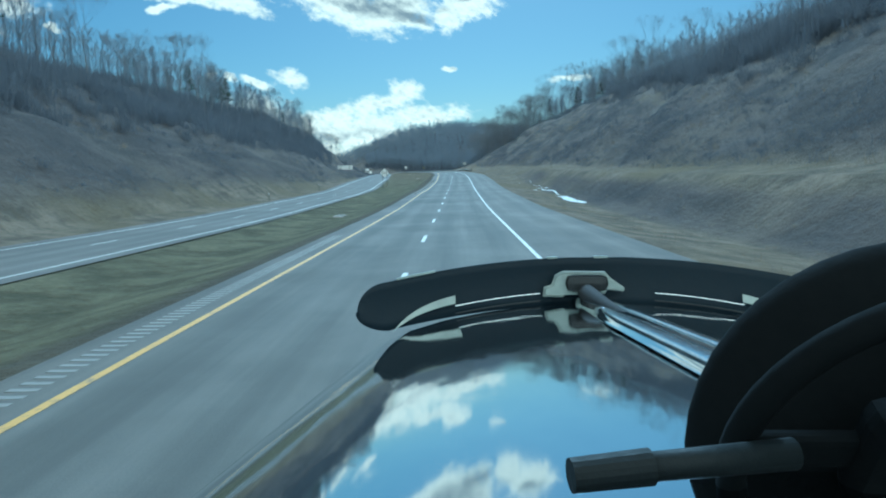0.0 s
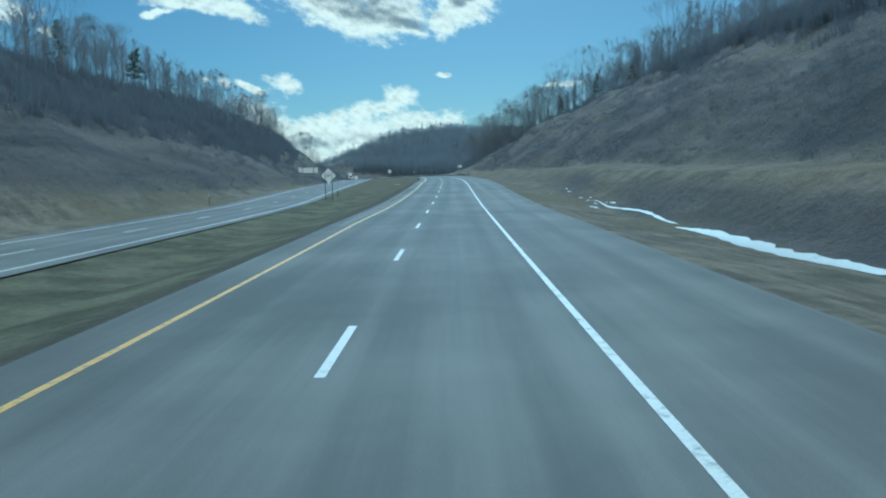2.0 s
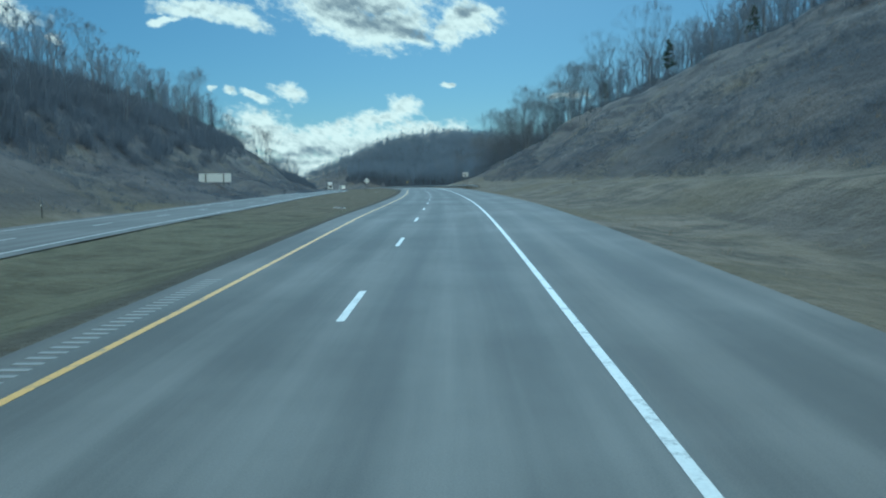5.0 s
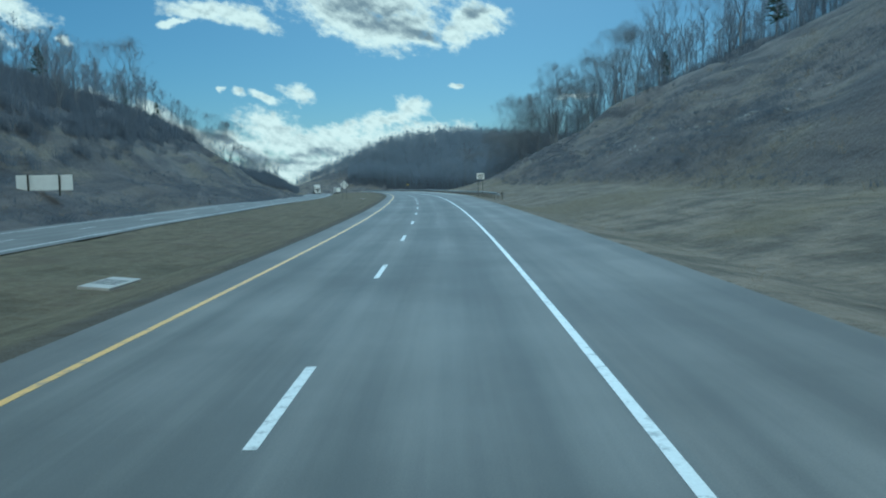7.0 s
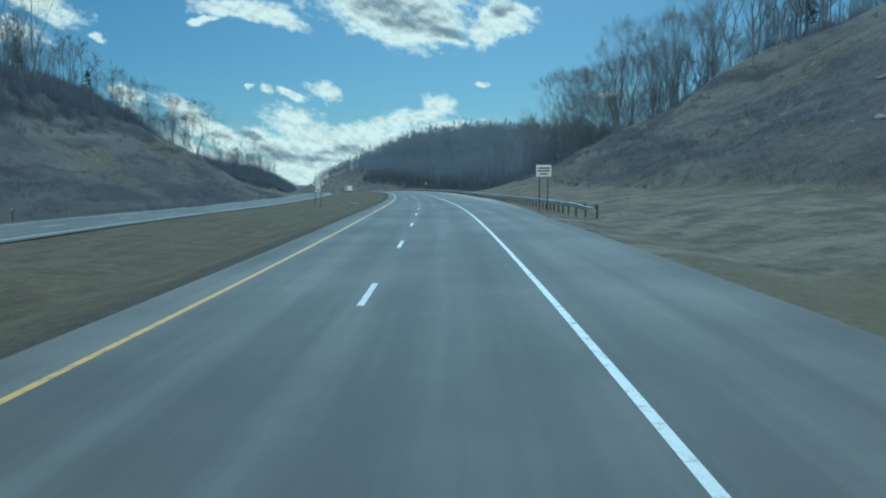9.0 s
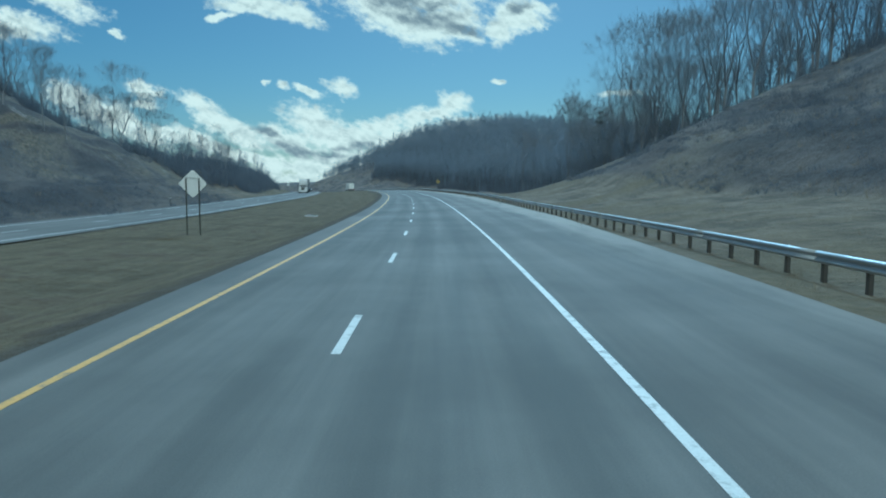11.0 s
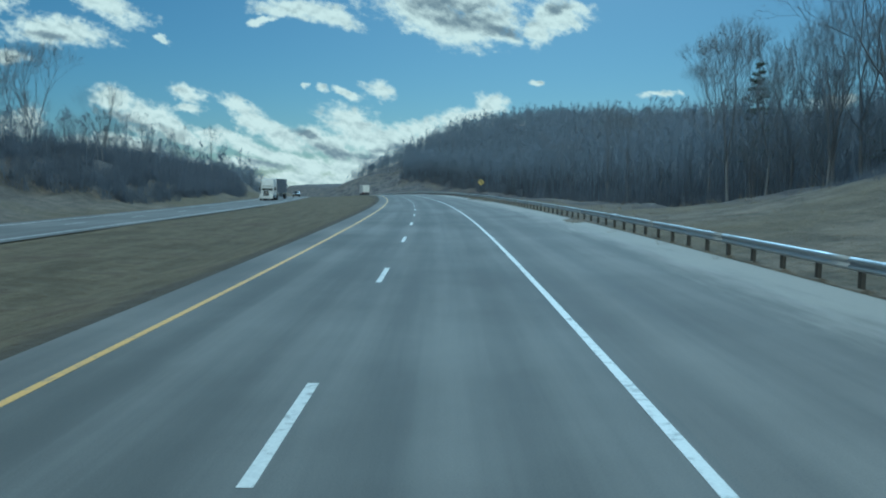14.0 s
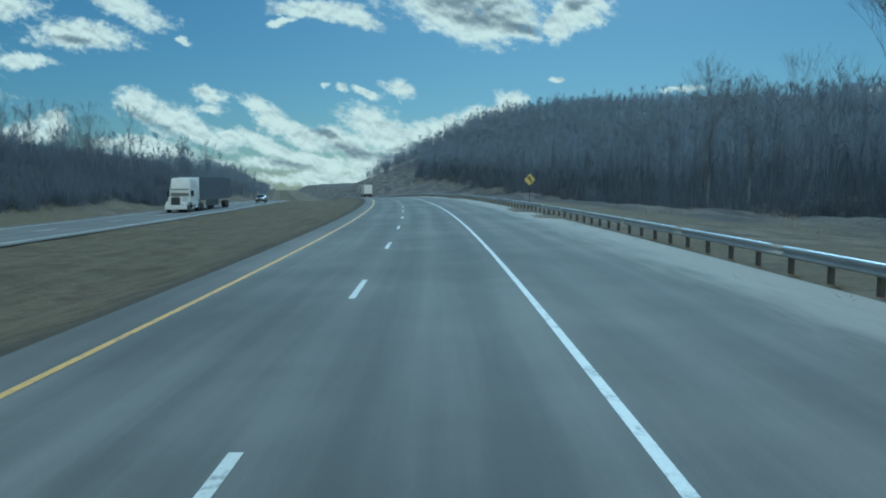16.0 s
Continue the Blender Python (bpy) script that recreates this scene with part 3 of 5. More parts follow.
class Tubes:
    """Collects tapered limbs as triangles."""

    def __init__(self):
        self.v, self.f, self.n = [], [], 0

    def limb(self, pts, radii, sides):
        rings = []
        for i, p in enumerate(pts):
            q = pts[min(i + 1, len(pts) - 1)] - pts[max(i - 1, 0)]
            q.normalize()
            a = q.orthogonal().normalized()
            b = q.cross(a)
            rings.append([p + (a * math.cos(2 * math.pi * k / sides) + b * math.sin(2 * math.pi * k / sides)) * radii[i] for k in range(sides)])
        for ring in rings:
            self.v += [tuple(p) for p in ring]
        for i in range(len(rings) - 1):
            o = self.n + i * sides
            for k in range(sides):
                a, b = o + k, o + (k + 1) % sides
                self.f += [(a, b, b + sides), (a, b + sides, a + sides)]
        self.n += sides * len(rings)

    def spike(self, p, q, r):
        """A twig: one thin three-sided spike."""
        d = (q - p).normalized()
        a = d.orthogonal().normalized()
        b = d.cross(a)
        self.v += [tuple(p + a * r), tuple(p - a * 0.5 * r + b * 0.87 * r), tuple(p - a * 0.5 * r - b * 0.87 * r), tuple(q)]
        o = self.n
        self.f += [(o, o + 1, o + 3), (o + 1, o + 2, o + 3), (o + 2, o, o + 3)]
        self.n += 4

    def blade(self, p, q, r):
        """The thinnest twig: one narrow triangle."""
        d = (q - p).normalized()
        a = d.orthogonal().normalized()
        b = d.cross(a)
        k = 6.283 * ((p.x * 7.1 + p.y * 3.7 + q.z * 5.3) % 1.0)
        e = a * math.cos(k) + b * math.sin(k)
        self.v += [tuple(p + e * r), tuple(p - e * r), tuple(q)]
        self.f.append((self.n, self.n + 1, self.n + 2))
        self.n += 3


def bare_tree(seed, height, spread, bole, depth=7):
    """Trunk and crown of a leafless tree: a bole that forks again and again into a rising fan."""
    rnd = random.Random(seed)
    trunk, crown = Tubes(), Tubes()

    def vec(k=1.0):
        return Vector((rnd.uniform(-k, k), rnd.uniform(-k, k), rnd.uniform(-k, k)))

    def run(start, way, length, r0, r1, sides, out, wander, steps):
        pts, p, d = [start], start.copy(), way.normalized()
        for i in range(steps):
            d = (d + vec(wander) + Vector((0, 0, 0.07))).normalized()
            p = p + d * (length / steps)
            pts.append(p)
        out.limb(pts, [r0 + (r1 - r0) * i / steps for i in range(steps + 1)], sides)
        return pts, d

    def twigs(pts, d, count, reach):
        for _ in range(count):
            k = rnd.randrange(1, len(pts))
            a = pts[k - 1].lerp(pts[k], rnd.random())
            crown.spike(a, a + (d + vec(0.75)).normalized() * reach * rnd.uniform(0.6, 1.9), 0.008)

    def fork(p, d, length, radius, level):
        if level == 0:
            return
        side = vec()
        side -= side.dot(d) * d
        side.normalize()
        third = rnd.random() < 0.25
        for k in range(3 if third else 2):
            lean = spread * rnd.uniform(0.25, 0.7) * (1, -1, 0.1)[k]
            b = (d + side * lean + vec(0.12)).normalized()
            size = length * rnd.uniform(0.72, 1.15)
            r = radius * (0.78, 0.66, 0.5)[k]
            pts, e = run(p, b, size, r, r * 0.8, 5 if level > 4 else 3, crown, 0.08, 3 if level > 3 else 2)
            if level <= 5:
                twigs(pts, e, 6 if level == 1 else 4, 0.36 + 0.07 * height / 4)
            fork(pts[-1], e, length * 0.8, r * 0.8, level - 1)

    base = height * 0.0092
    pts, d = run(Vector((0, 0, -0.4)), Vector((rnd.uniform(-0.05, 0.05), rnd.uniform(-0.05, 0.05), 1)), height * bole, base, base * 0.72, 7, trunk, 0.05, 4)
    left_ = height * (1 - bole)
    for _ in range(rnd.randrange(3, 6)):
        f = rnd.uniform(0.5, 0.95)
        k = min(int(f * 4), 3)
        a = pts[k].lerp(pts[k + 1], f * 4 - k)
        out = vec()
        out.z = abs(out.z) + 0.5
        p2, e = run(a, out, left_ * 0.22, base * 0.3, base * 0.2, 4, crown, 0.12, 3)
        fork(p2[-1], e, left_ * 0.16, base * 0.2, 3)
    share = sum(0.8 ** k for k in range(depth))
    fork(pts[-1], d, left_ / share * 1.12, base * 0.8, depth)
    return fast_mesh("trunk", trunk.v, trunk.f, [BARK], smooth=True), fast_mesh("crown", crown.v, crown.f, [HAZY_TWIG])


def pine_tree(seed, height):
    """A thin evergreen with ragged whorls of needles."""
    rnd = random.Random(seed)
    trunk, crown = Tubes(), Tubes()
    trunk.limb([Vector((0, 0, -0.3)), Vector((0.1, 0, height * 0.5)), Vector((0, 0.1, height))], [height * 0.014, height * 0.009, 0.03], 6)
    z = height * 0.28
    while z < height:
        reach = (height - z) * 0.3 + 0.5
        for _ in range(rnd.randrange(4, 7)):
            a = rnd.uniform(0, 2 * math.pi)
            tip = Vector((math.cos(a) * reach * rnd.uniform(0.6, 1.15), math.sin(a) * reach * rnd.uniform(0.6, 1.15), z + rnd.uniform(-0.3, 0.6)))
            base = Vector((0, 0, z))
            crown.limb([base, tip], [0.05, 0.015], 3)
            for _ in range(16):
                m = base.lerp(tip, rnd.uniform(0.3, 1.05))
                e = m + Vector((rnd.uniform(-0.55, 0.55), rnd.uniform(-0.55, 0.55), rnd.uniform(-0.1, 0.5)))
                crown.spike(m, e, 0.09)
        z += rnd.uniform(0.45, 0.95) * height / 14
    return fast_mesh("trunk", trunk.v, trunk.f, [BARK], smooth=True), fast_mesh("crown", crown.v, crown.f, [NEEDLE])


def tree_thing(meshes, name, label, group):
    ob = new(name)
    tagged(ob, label, "tree", group)
    for me in meshes:
        new(me.name.split(".")[0], me).parent = ob
    return ob


def stand(s, d, turn=0.0, scale=1.0, sink=0.0):
    x, y = place(s, d)
    return Matrix.LocRotScale((float(x), float(y), ground_at(s, d) - sink), Euler((0, 0, turn)), (scale, scale, scale))


def plant(proto, m):
    """A copy of a tree at a place, with its own size."""
    ob = copy_thing(proto, m)
    ob.scale = m.to_scale()
    return ob


SHAPES = ((20, 0.85, 0.2), (22, 0.75, 0.26), (18, 1.0, 0.16), (21, 0.6, 0.34), (16, 0.95, 0.2), (24, 0.8, 0.24), (19, 0.6, 0.38))
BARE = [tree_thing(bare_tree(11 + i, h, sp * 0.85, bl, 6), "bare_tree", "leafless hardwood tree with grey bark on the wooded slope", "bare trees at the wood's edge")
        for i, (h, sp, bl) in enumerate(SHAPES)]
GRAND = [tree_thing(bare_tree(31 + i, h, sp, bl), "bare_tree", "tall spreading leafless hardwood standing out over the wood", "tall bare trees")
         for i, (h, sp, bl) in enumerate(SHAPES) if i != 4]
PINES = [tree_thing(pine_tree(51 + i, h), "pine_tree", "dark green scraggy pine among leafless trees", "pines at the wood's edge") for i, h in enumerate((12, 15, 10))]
rnd = random.Random(5)
used_b, used_g, used_p = set(), set(), set()


def put(protos, used, i, m):
    """The first of a kind is set down itself, later ones are copies."""
    i %= len(protos)
    if i in used:
        return plant(protos[i], m)
    used.add(i)
    protos[i].matrix_basis = m
    return protos[i]


def wood_right(s):
    return float(np.interp(s, GRID_S, WOOD_RIGHT))


def wood_left(s):
    return -float(np.interp(s, GRID_S, WOOD_LEFT))


# trees that stand out, at their own places: along, across, kind, size
MARKED = [(388, 44, 0, 1.1), (406, 38, 2, 1.2), (391, 56, 5, 1.0), (420, 56, 1, 1.1), (413, 45, 3, 1.0), (354, 49, 0, 0.85), (350, 54, 2, 0.8), (489, 50, 3, 1.25),
          (320, 61, 1, 0.9), (430, 50, 0, 1.1), (438, 60, 5, 1.1), (447, 54, 2, 1.0), (256, 54, 2, 0.75), (341, 46, 3, 0.75), (336, 47, 1, 0.75),
          (428, 44, 1, 1.25), (441, 47, 0, 1.3), (452, 50, 3, 1.25), (436, 58, 4, 1.3), (458, 58, 5, 1.15), (465, 54, 0, 1.2), (400, 46, 1, 1.1), (460, 45, 2, 1.0), (465, 41, 3, 1.1)]
MARKED_LEFT = [(161, -61, 3, 0.68), (172, -61, 0, 0.8), (177, -59.5, 2, 0.65), (118, -60, 1, 0.65), (247, -83, 0, 0.75), (268, -66, 1, 0.55), (284, -66, 3, 0.6), (303, -66, 5, 0.62),
               (372, -70, 1, 0.75), (380, -69, 4, 0.78), (387, -56, 2, 0.36), (391, -52, 0, 0.5), (395, -49, 3, 0.5), (399, -48, 1, 0.45), (438, -54.5, 0, 0.8), (444, -58, 5, 0.6),
               (455, -53, 2, 0.6), (532, -80, 5, 1.1), (526, -74, 0, 1.1), (519, -70, 1, 1.0), (538, -88, 2, 1.1), (524, -86, 3, 1.0)]
MARKED_FAR = [(472, 49, 0, 0.9), (481, 53, 5, 0.9), (476, 60, 1, 1.0), (505, 58, 3, 1.15), (498, 64, 1, 1.1)]
for s_, d_, k_, z_ in MARKED + MARKED_LEFT + MARKED_FAR:
    put(GRAND, used_g, min(k_, 5), stand(s_, d_, rnd.uniform(0, 6.28), z_))
for s_, d_, k_, z_ in [(92, -60, 1, 0.9), (219, -68, 0, 0.75), (248, -71, 1, 0.6), (226, -72, 2, 0.8), (332, -70, 2, 0.7), (404, -69, 2, 0.55), (372, -68, 0, 0.6), (459, 60, 1, 1.3), (466, 66, 0, 1.4), (486, 56, 1, 1.4), (310, 62, 2, 0.9), (180, -66, 0, 0.7),
                       (352, 60, 0, 0.6), (30, -66, 1, 0.8), (262, 58, 2, 0.6)]:
    put(PINES, used_p, k_, stand(s_, d_, rnd.uniform(0, 6.28), z_))
for _ in range(36):
    s_ = rnd.uniform(396, 462)
    put(BARE, used_b, rnd.choice((3, 6, 1, 3)), stand(s_, wood_right(s_) + rnd.uniform(-1, 22), rnd.uniform(0, 6.28), rnd.uniform(0.9, 1.25)))
count = 0
while count < 250:
    s_ = rnd.uniform(10, 640)
    if rnd.random() < 0.5:
        if s_ > 470 and rnd.random() < 0.6:
            continue
        d_ = wood_right(s_) + 2 + 24 * rnd.random() ** 1.6
        z_ = rnd.uniform(0.6, 1.1) if s_ > 330 else rnd.uniform(0.45, 0.8) if s_ > 210 else rnd.uniform(0.3, 0.5)
    else:
        if s_ > 600:
            continue
        d_ = wood_left(s_) - (13 if s_ < 220 else 4) - 24 * rnd.random() ** 1.4
        z_ = rnd.uniform(0.4, 0.62)
        if s_ > 450:
            z_ = rnd.uniform(0.28, 0.5)
    put(BARE, used_b, rnd.randrange(7), stand(s_, d_, rnd.uniform(0, 6.28), z_))
    count += 1


# the depth of the woods: simple trees past counting
def plain_tree(seed, limbs=18, blades=12, thick=1.0):
    r = random.Random(seed)
    t = Tubes()
    h = 1.0
    top = Vector((r.uniform(-0.03, 0.03), r.uniform(-0.03, 0.03), h))
    t.limb([Vector((0, 0, -0.03)), top * 0.5 + Vector((0.01, 0, 0)), top], [0.009, 0.006, 0.0015], 3)
    for i in range(limbs):
        f = r.uniform(0.3, 0.97)
        a = r.uniform(0, 6.28)
        p = top * f
        k = (1.1 - f) * r.uniform(0.22, 0.42)
        q = p + Vector((math.cos(a) * k, math.sin(a) * k, k * r.uniform(0.8, 1.8)))
        t.spike(p, q, 0.0035 * thick)
        for _ in range(blades):
            m = p.lerp(q, r.uniform(0.2, 1))
            t.blade(m, m + Vector((r.uniform(-0.8, 0.8), r.uniform(-0.8, 0.8), r.uniform(0.0, 1.3))) * 0.1, 0.0026 * thick)
    return np.array(t.v), np.array(t.f)


def scatter(name, kinds, mat, label, category):
    """Many small things in one mesh: kinds are pairs of shapes and rows of x, y, z, turn, width, height."""
    vs, fs, n = [], [], 0
    for protos, spots in kinds:
        for i, (x, y, z, a, wd, ht) in enumerate(spots):
            v, f = protos[i % len(protos)]
            c, sn = math.cos(a), math.sin(a)
            vs.append(np.stack([x + (v[:, 0] * c - v[:, 1] * sn) * wd, y + (v[:, 0] * sn + v[:, 1] * c) * wd, z + v[:, 2] * ht], -1))
            fs.append(f + n)
            n += len(v)
    ob = new(name, fast_mesh(name, np.concatenate(vs), np.concatenate(fs), [mat]))
    return tagged(ob, label, category, kind="stuff")


def spot(s, d, wd, ht, sink=0.1):
    x, y = place(s, d)
    return (float(x), float(y), ground_at(s, d) - sink, rnd.uniform(0, 6.28), wd, ht)


forest = [plain_tree(70 + i) for i in range(9)]
forest_far = [plain_tree(80 + i, 12, 6, 1.9) for i in range(9)]
near_r, far_r, near_l, far_l = [], [], [], []
for _ in range(4200):
    s_ = rnd.uniform(430, 930)
    q = rnd.random() ** 1.3
    h = rnd.uniform(9, 16)
    (near_r if q < 0.12 and s_ < 640 else far_r).append(spot(s_, wood_right(s_) + 240 * q, h, h))
for _ in range(900):
    s_ = rnd.uniform(0, 430)
    h = rnd.uniform(7, 13) if s_ > 210 else rnd.uniform(4, 8)
    near_r.append(spot(s_, wood_right(s_) + 3 + 45 * rnd.random(), h, h))
for _ in range(2200):
    s_ = rnd.uniform(880, 1300)
    h = rnd.uniform(9, 16)
    far_r.append(spot(s_, rnd.uniform(76, 250), h, h))
for _ in range(1500):
    s_ = rnd.uniform(0, 620)
    h = rnd.uniform(6, 12) if s_ < 440 else rnd.uniform(3, 7)
    if s_ < 400 and rnd.random() < 0.45:
        continue
    near_l.append(spot(s_, wood_left(s_) - (13 if s_ < 220 else 4) - 60 * rnd.random(), h, h))
for _ in range(900):
    s_ = rnd.uniform(615, 900)
    h = rnd.uniform(7, 14)
    far_l.append(spot(s_, -rnd.uniform(38, 120), h, h))
for _ in range(1300):
    s_ = rnd.uniform(660, 1500)
    h = rnd.uniform(8, 14)
    far_l.append(spot(s_, -rnd.uniform(34, 260), h, h))
for _ in range(160):
    s_ = rnd.uniform(640, 1150)
    h = rnd.uniform(15, 21)
    far_r.append(spot(s_, rnd.uniform(80, 240), h * 0.8, h))
scatter("forest_right", [(forest, near_r), (forest_far, far_r)], HAZY_FOREST, "dense leafless winter woodland on the hillside, greyed by painted haze", "woodland")
scatter("forest_left", [(forest, near_l), (forest_far, far_l)], HAZY_FOREST, "leafless winter woodland above the cut slope, greyed by painted haze", "woodland")


def bush(seed, blades=58):
    r = random.Random(seed)
    t = Tubes()
    for _ in range(blades):
        a, k = r.uniform(0, 6.28), 0.55 * math.sqrt(r.random())
        p = Vector((math.cos(a) * k * 0.8, math.sin(a) * k * 0.8, -0.05))
        q = p + Vector((r.uniform(-0.35, 0.35), r.uniform(-0.35, 0.35), r.uniform(0.35, 1.05)))
        if r.random() < 0.4:
            p = p.lerp(q, r.uniform(0.2, 0.6))
            q = p + Vector((r.uniform(-0.4, 0.4), r.uniform(-0.4, 0.4), r.uniform(0.05, 0.4)))
        t.blade(p, q, r.uniform(0.008, 0.018))
    return np.array(t.v), np.array(t.f)


bushes = [bush(90 + i) for i in range(7)]
spots_b = []
for _ in range(3200):
    s_ = rnd.uniform(10, 420)
    d_ = wood_left(s_) + 1 - 26 * rnd.random()
    h = rnd.uniform(1.4, 4.0)
    spots_b.append(spot(s_, d_, h * 0.8, h))
for _ in range(2000):
    s_ = rnd.uniform(20, 230)
    h = rnd.uniform(2.0, 4.6)
    spots_b.append(spot(s_, wood_right(s_) + 1 + 16 * rnd.random(), h * 0.9, h))
for _ in range(3200):
    s_ = rnd.uniform(0, 640)
    side = rnd.random() < 0.5
    d_ = wood_right(s_) - 3 + 16 * rnd.random() if side else wood_left(s_) + 4 - 18 * rnd.random()
    h = rnd.uniform(1.0, 3.4)
    spots_b.append(spot(s_, d_, h * 0.8, h))
for _ in range(4200):
    s_ = rnd.uniform(430, 900)
    d_ = wood_right(s_) + rnd.uniform(-2, 110)
    h = rnd.uniform(2.5, 6.5)
    spots_b.append(spot(s_, d_, h * 0.8, h))
for _ in range(1500):
    s_ = rnd.uniform(440, 612)
    d_ = wood_left(s_) + 3 - 40 * rnd.random() ** 1.5
    h = rnd.uniform(1.5, 4)
    spots_b.append(spot(s_, d_, h * 0.9, h))
for _ in range(1600):
    s_ = rnd.uniform(0, 420)
    d_ = rnd.uniform(26, 50) if rnd.random() < 0.6 else -rnd.uniform(30, 52)
    if noise.noise(Vector((s_ * 0.06, d_ * 0.06, 9.0))) < 0.08:
        continue
    h = rnd.uniform(0.3, 0.9)
    spots_b.append(spot(s_, d_, h * 1.4, h))
spots_s = []
while len(spots_s) < 9500:
    s_ = rnd.uniform(0, 420)
    d_ = rnd.uniform(25, 43) if rnd.random() < 0.65 else -rnd.uniform(29, 48)
    if noise.noise(Vector((s_ * 0.04, d_ * 0.16, 3.0))) < rnd.uniform(-0.25, 0.2):
        continue
    h = rnd.uniform(0.3, 1.0)
    spots_s.append(spot(s_, d_, h * 1.6, h))
scatter("undergrowth", [(bushes, spots_b), ([bush(105 + i, 24) for i in range(6)], spots_s)], HAZY_BRUSH, "dark tangled leafless brush along the wood's edge", "brush")
spots_w = []
for _ in range(5200):
    s_ = rnd.uniform(0, 520)
    q = rnd.random()
    if q < 0.5:
        d_ = 9.6 + 16 * rnd.random()
        h = rnd.uniform(0.12, 0.4)
    elif q < 0.8:
        d_ = rnd.uniform(24, 48)
        h = rnd.uniform(0.3, 0.95)
        if d_ > wood_right(s_) - 2:
            continue
    elif q < 0.9:
        d_ = -rnd.uniform(32, 50)
        h = rnd.uniform(0.3, 0.9)
    else:
        d_ = rnd.uniform(float(near_line(s_)) + 2.0, -5.4)
        h = rnd.uniform(0.05, 0.14)
    spots_w.append(spot(s_, d_, h * 1.3, h, 0.03))
scatter("weeds", [([bush(120 + i, 14) for i in range(5)], spots_w)], WEED, "tufts of dead straw-coloured grass and weeds", "grass")


# ---- road furniture ----
GALVANISED = simple("galvanised_steel", (0.4, 0.41, 0.42), 0.5, 0.8, vary=0.2, scale=1.0, grain=20.0)
ALUMINIUM = simple("sign_aluminium", (0.72, 0.73, 0.73), 0.5, 0.0, vary=0.12, scale=2.0, grain=30.0)
POST_STEEL = simple("post_steel", (0.06, 0.062, 0.055), 0.7, 0.3, vary=0.3)
POST_WOOD = simple("post_wood", (0.085, 0.08, 0.072), 0.9, vary=0.35, scale=4.0, grain=40.0)
SIGN_WHITE = simple("sign_white", (0.75, 0.75, 0.73), 0.45, vary=0.08)
SIGN_YELLOW = simple("sign_yellow", (0.62, 0.5, 0.16), 0.45, vary=0.1)
GREY_MARK = simple("faded_lettering", (0.2, 0.2, 0.2), 0.6, vary=0.4)
SIGN_BLACK = simple("sign_black", (0.02, 0.02, 0.02), 0.5, vary=0.2)
CONCRETE = simple("concrete", (0.36, 0.35, 0.33), 0.9, vary=0.25, scale=2.0, grain=30.0)
REFLECTOR = simple("reflector", (0.8, 0.8, 0.75), 0.25, vary=0.1)


def part(name, bm, mat, parent, label="", smooth=False):
    """Links a bmesh as one mesh object under a thing or part."""
    me = bpy.data.meshes.new(name)
    bm.normal_update()
    bm.to_mesh(me)
    bm.free()
    for m in mat if isinstance(mat, (list, tuple)) else [mat]:
        me.materials.append(m)
    if smooth:
        me.polygons.foreach_set("use_smooth", np.ones(len(me.polygons), bool))
    ob = new(name, me)
    ob.parent = parent
    return tagged(ob, label)


def box(size, centre=(0, 0, 0), bevel=0.0, taper=None, bm=None, turn=None):
    """A block with rounded edges; taper shrinks the top (x, y)."""
    own = bmesh.new()
    bmesh.ops.create_cube(own, size=1.0)
    for v in own.verts:
        if taper and v.co.z > 0:
            v.co.x *= taper[0]
            v.co.y *= taper[1]
        v.co = Vector((v.co.x * size[0], v.co.y * size[1], v.co.z * size[2]))
    if bevel:
        bmesh.ops.bevel(own, geom=own.edges[:], offset=bevel, segments=2, profile=0.6, affect="EDGES")
    m = Matrix.Translation(centre) @ (turn.to_matrix().to_4x4() if turn else Matrix.Identity(4))
    bmesh.ops.transform(own, matrix=m, verts=own.verts[:])
    if bm is None:
        return own
    me = bpy.data.meshes.new("join")
    own.to_mesh(me)
    own.free()
    bm.from_mesh(me)
    bpy.data.meshes.remove(me)
    return bm


def rod(p, q, r, sides=10, r2=None):
    bm = bmesh.new()
    p, q = Vector(p), Vector(q)
    m = Matrix.Translation((p + q) / 2) @ (q - p).to_track_quat("Z", "Y").to_matrix().to_4x4()
    bmesh.ops.create_cone(bm, cap_ends=True, segments=sides, radius1=r, radius2=r if r2 is None else r2, depth=(q - p).length, matrix=m)
    return bm


def plate(outline, thick, y=0.0):
    """An upright plate in the xz plane, from its outline."""
    bm = bmesh.new()
    a = [bm.verts.new((px, y, pz)) for px, pz in outline]
    f = bm.faces.new(a)
    out = bmesh.ops.extrude_face_region(bm, geom=[f])
    for v in out["geom"]:
        if isinstance(v, bmesh.types.BMVert):
            v.co.y += thick
    bmesh.ops.recalc_face_normals(bm, faces=bm.faces[:])
    bmesh.ops.bevel(bm, geom=bm.edges[:], offset=0.003, segments=1, affect="EDGES")
    return bm


def at_road(s, d, z=None, turn=0.0):
    """The pose of a thing beside the road that faces along it."""
    x, y = place(s, d)
    return Matrix.Translation((float(x), float(y), ground_at(s, d) if z is None else z)) @ Matrix.Rotation(float(heading(s)) + radians(turn), 4, "Z")


def diamond(r, corner=0.07):
    pts = []
    for k in range(4):
        a = math.pi / 2 * k
        for e in (-1, 1):
            u = Vector((math.cos(a), math.sin(a))) * (r - corner) + Vector((-math.sin(a), math.cos(a))) * corner * 0.9 * e
            pts.append((u.x, u.y))
    return pts


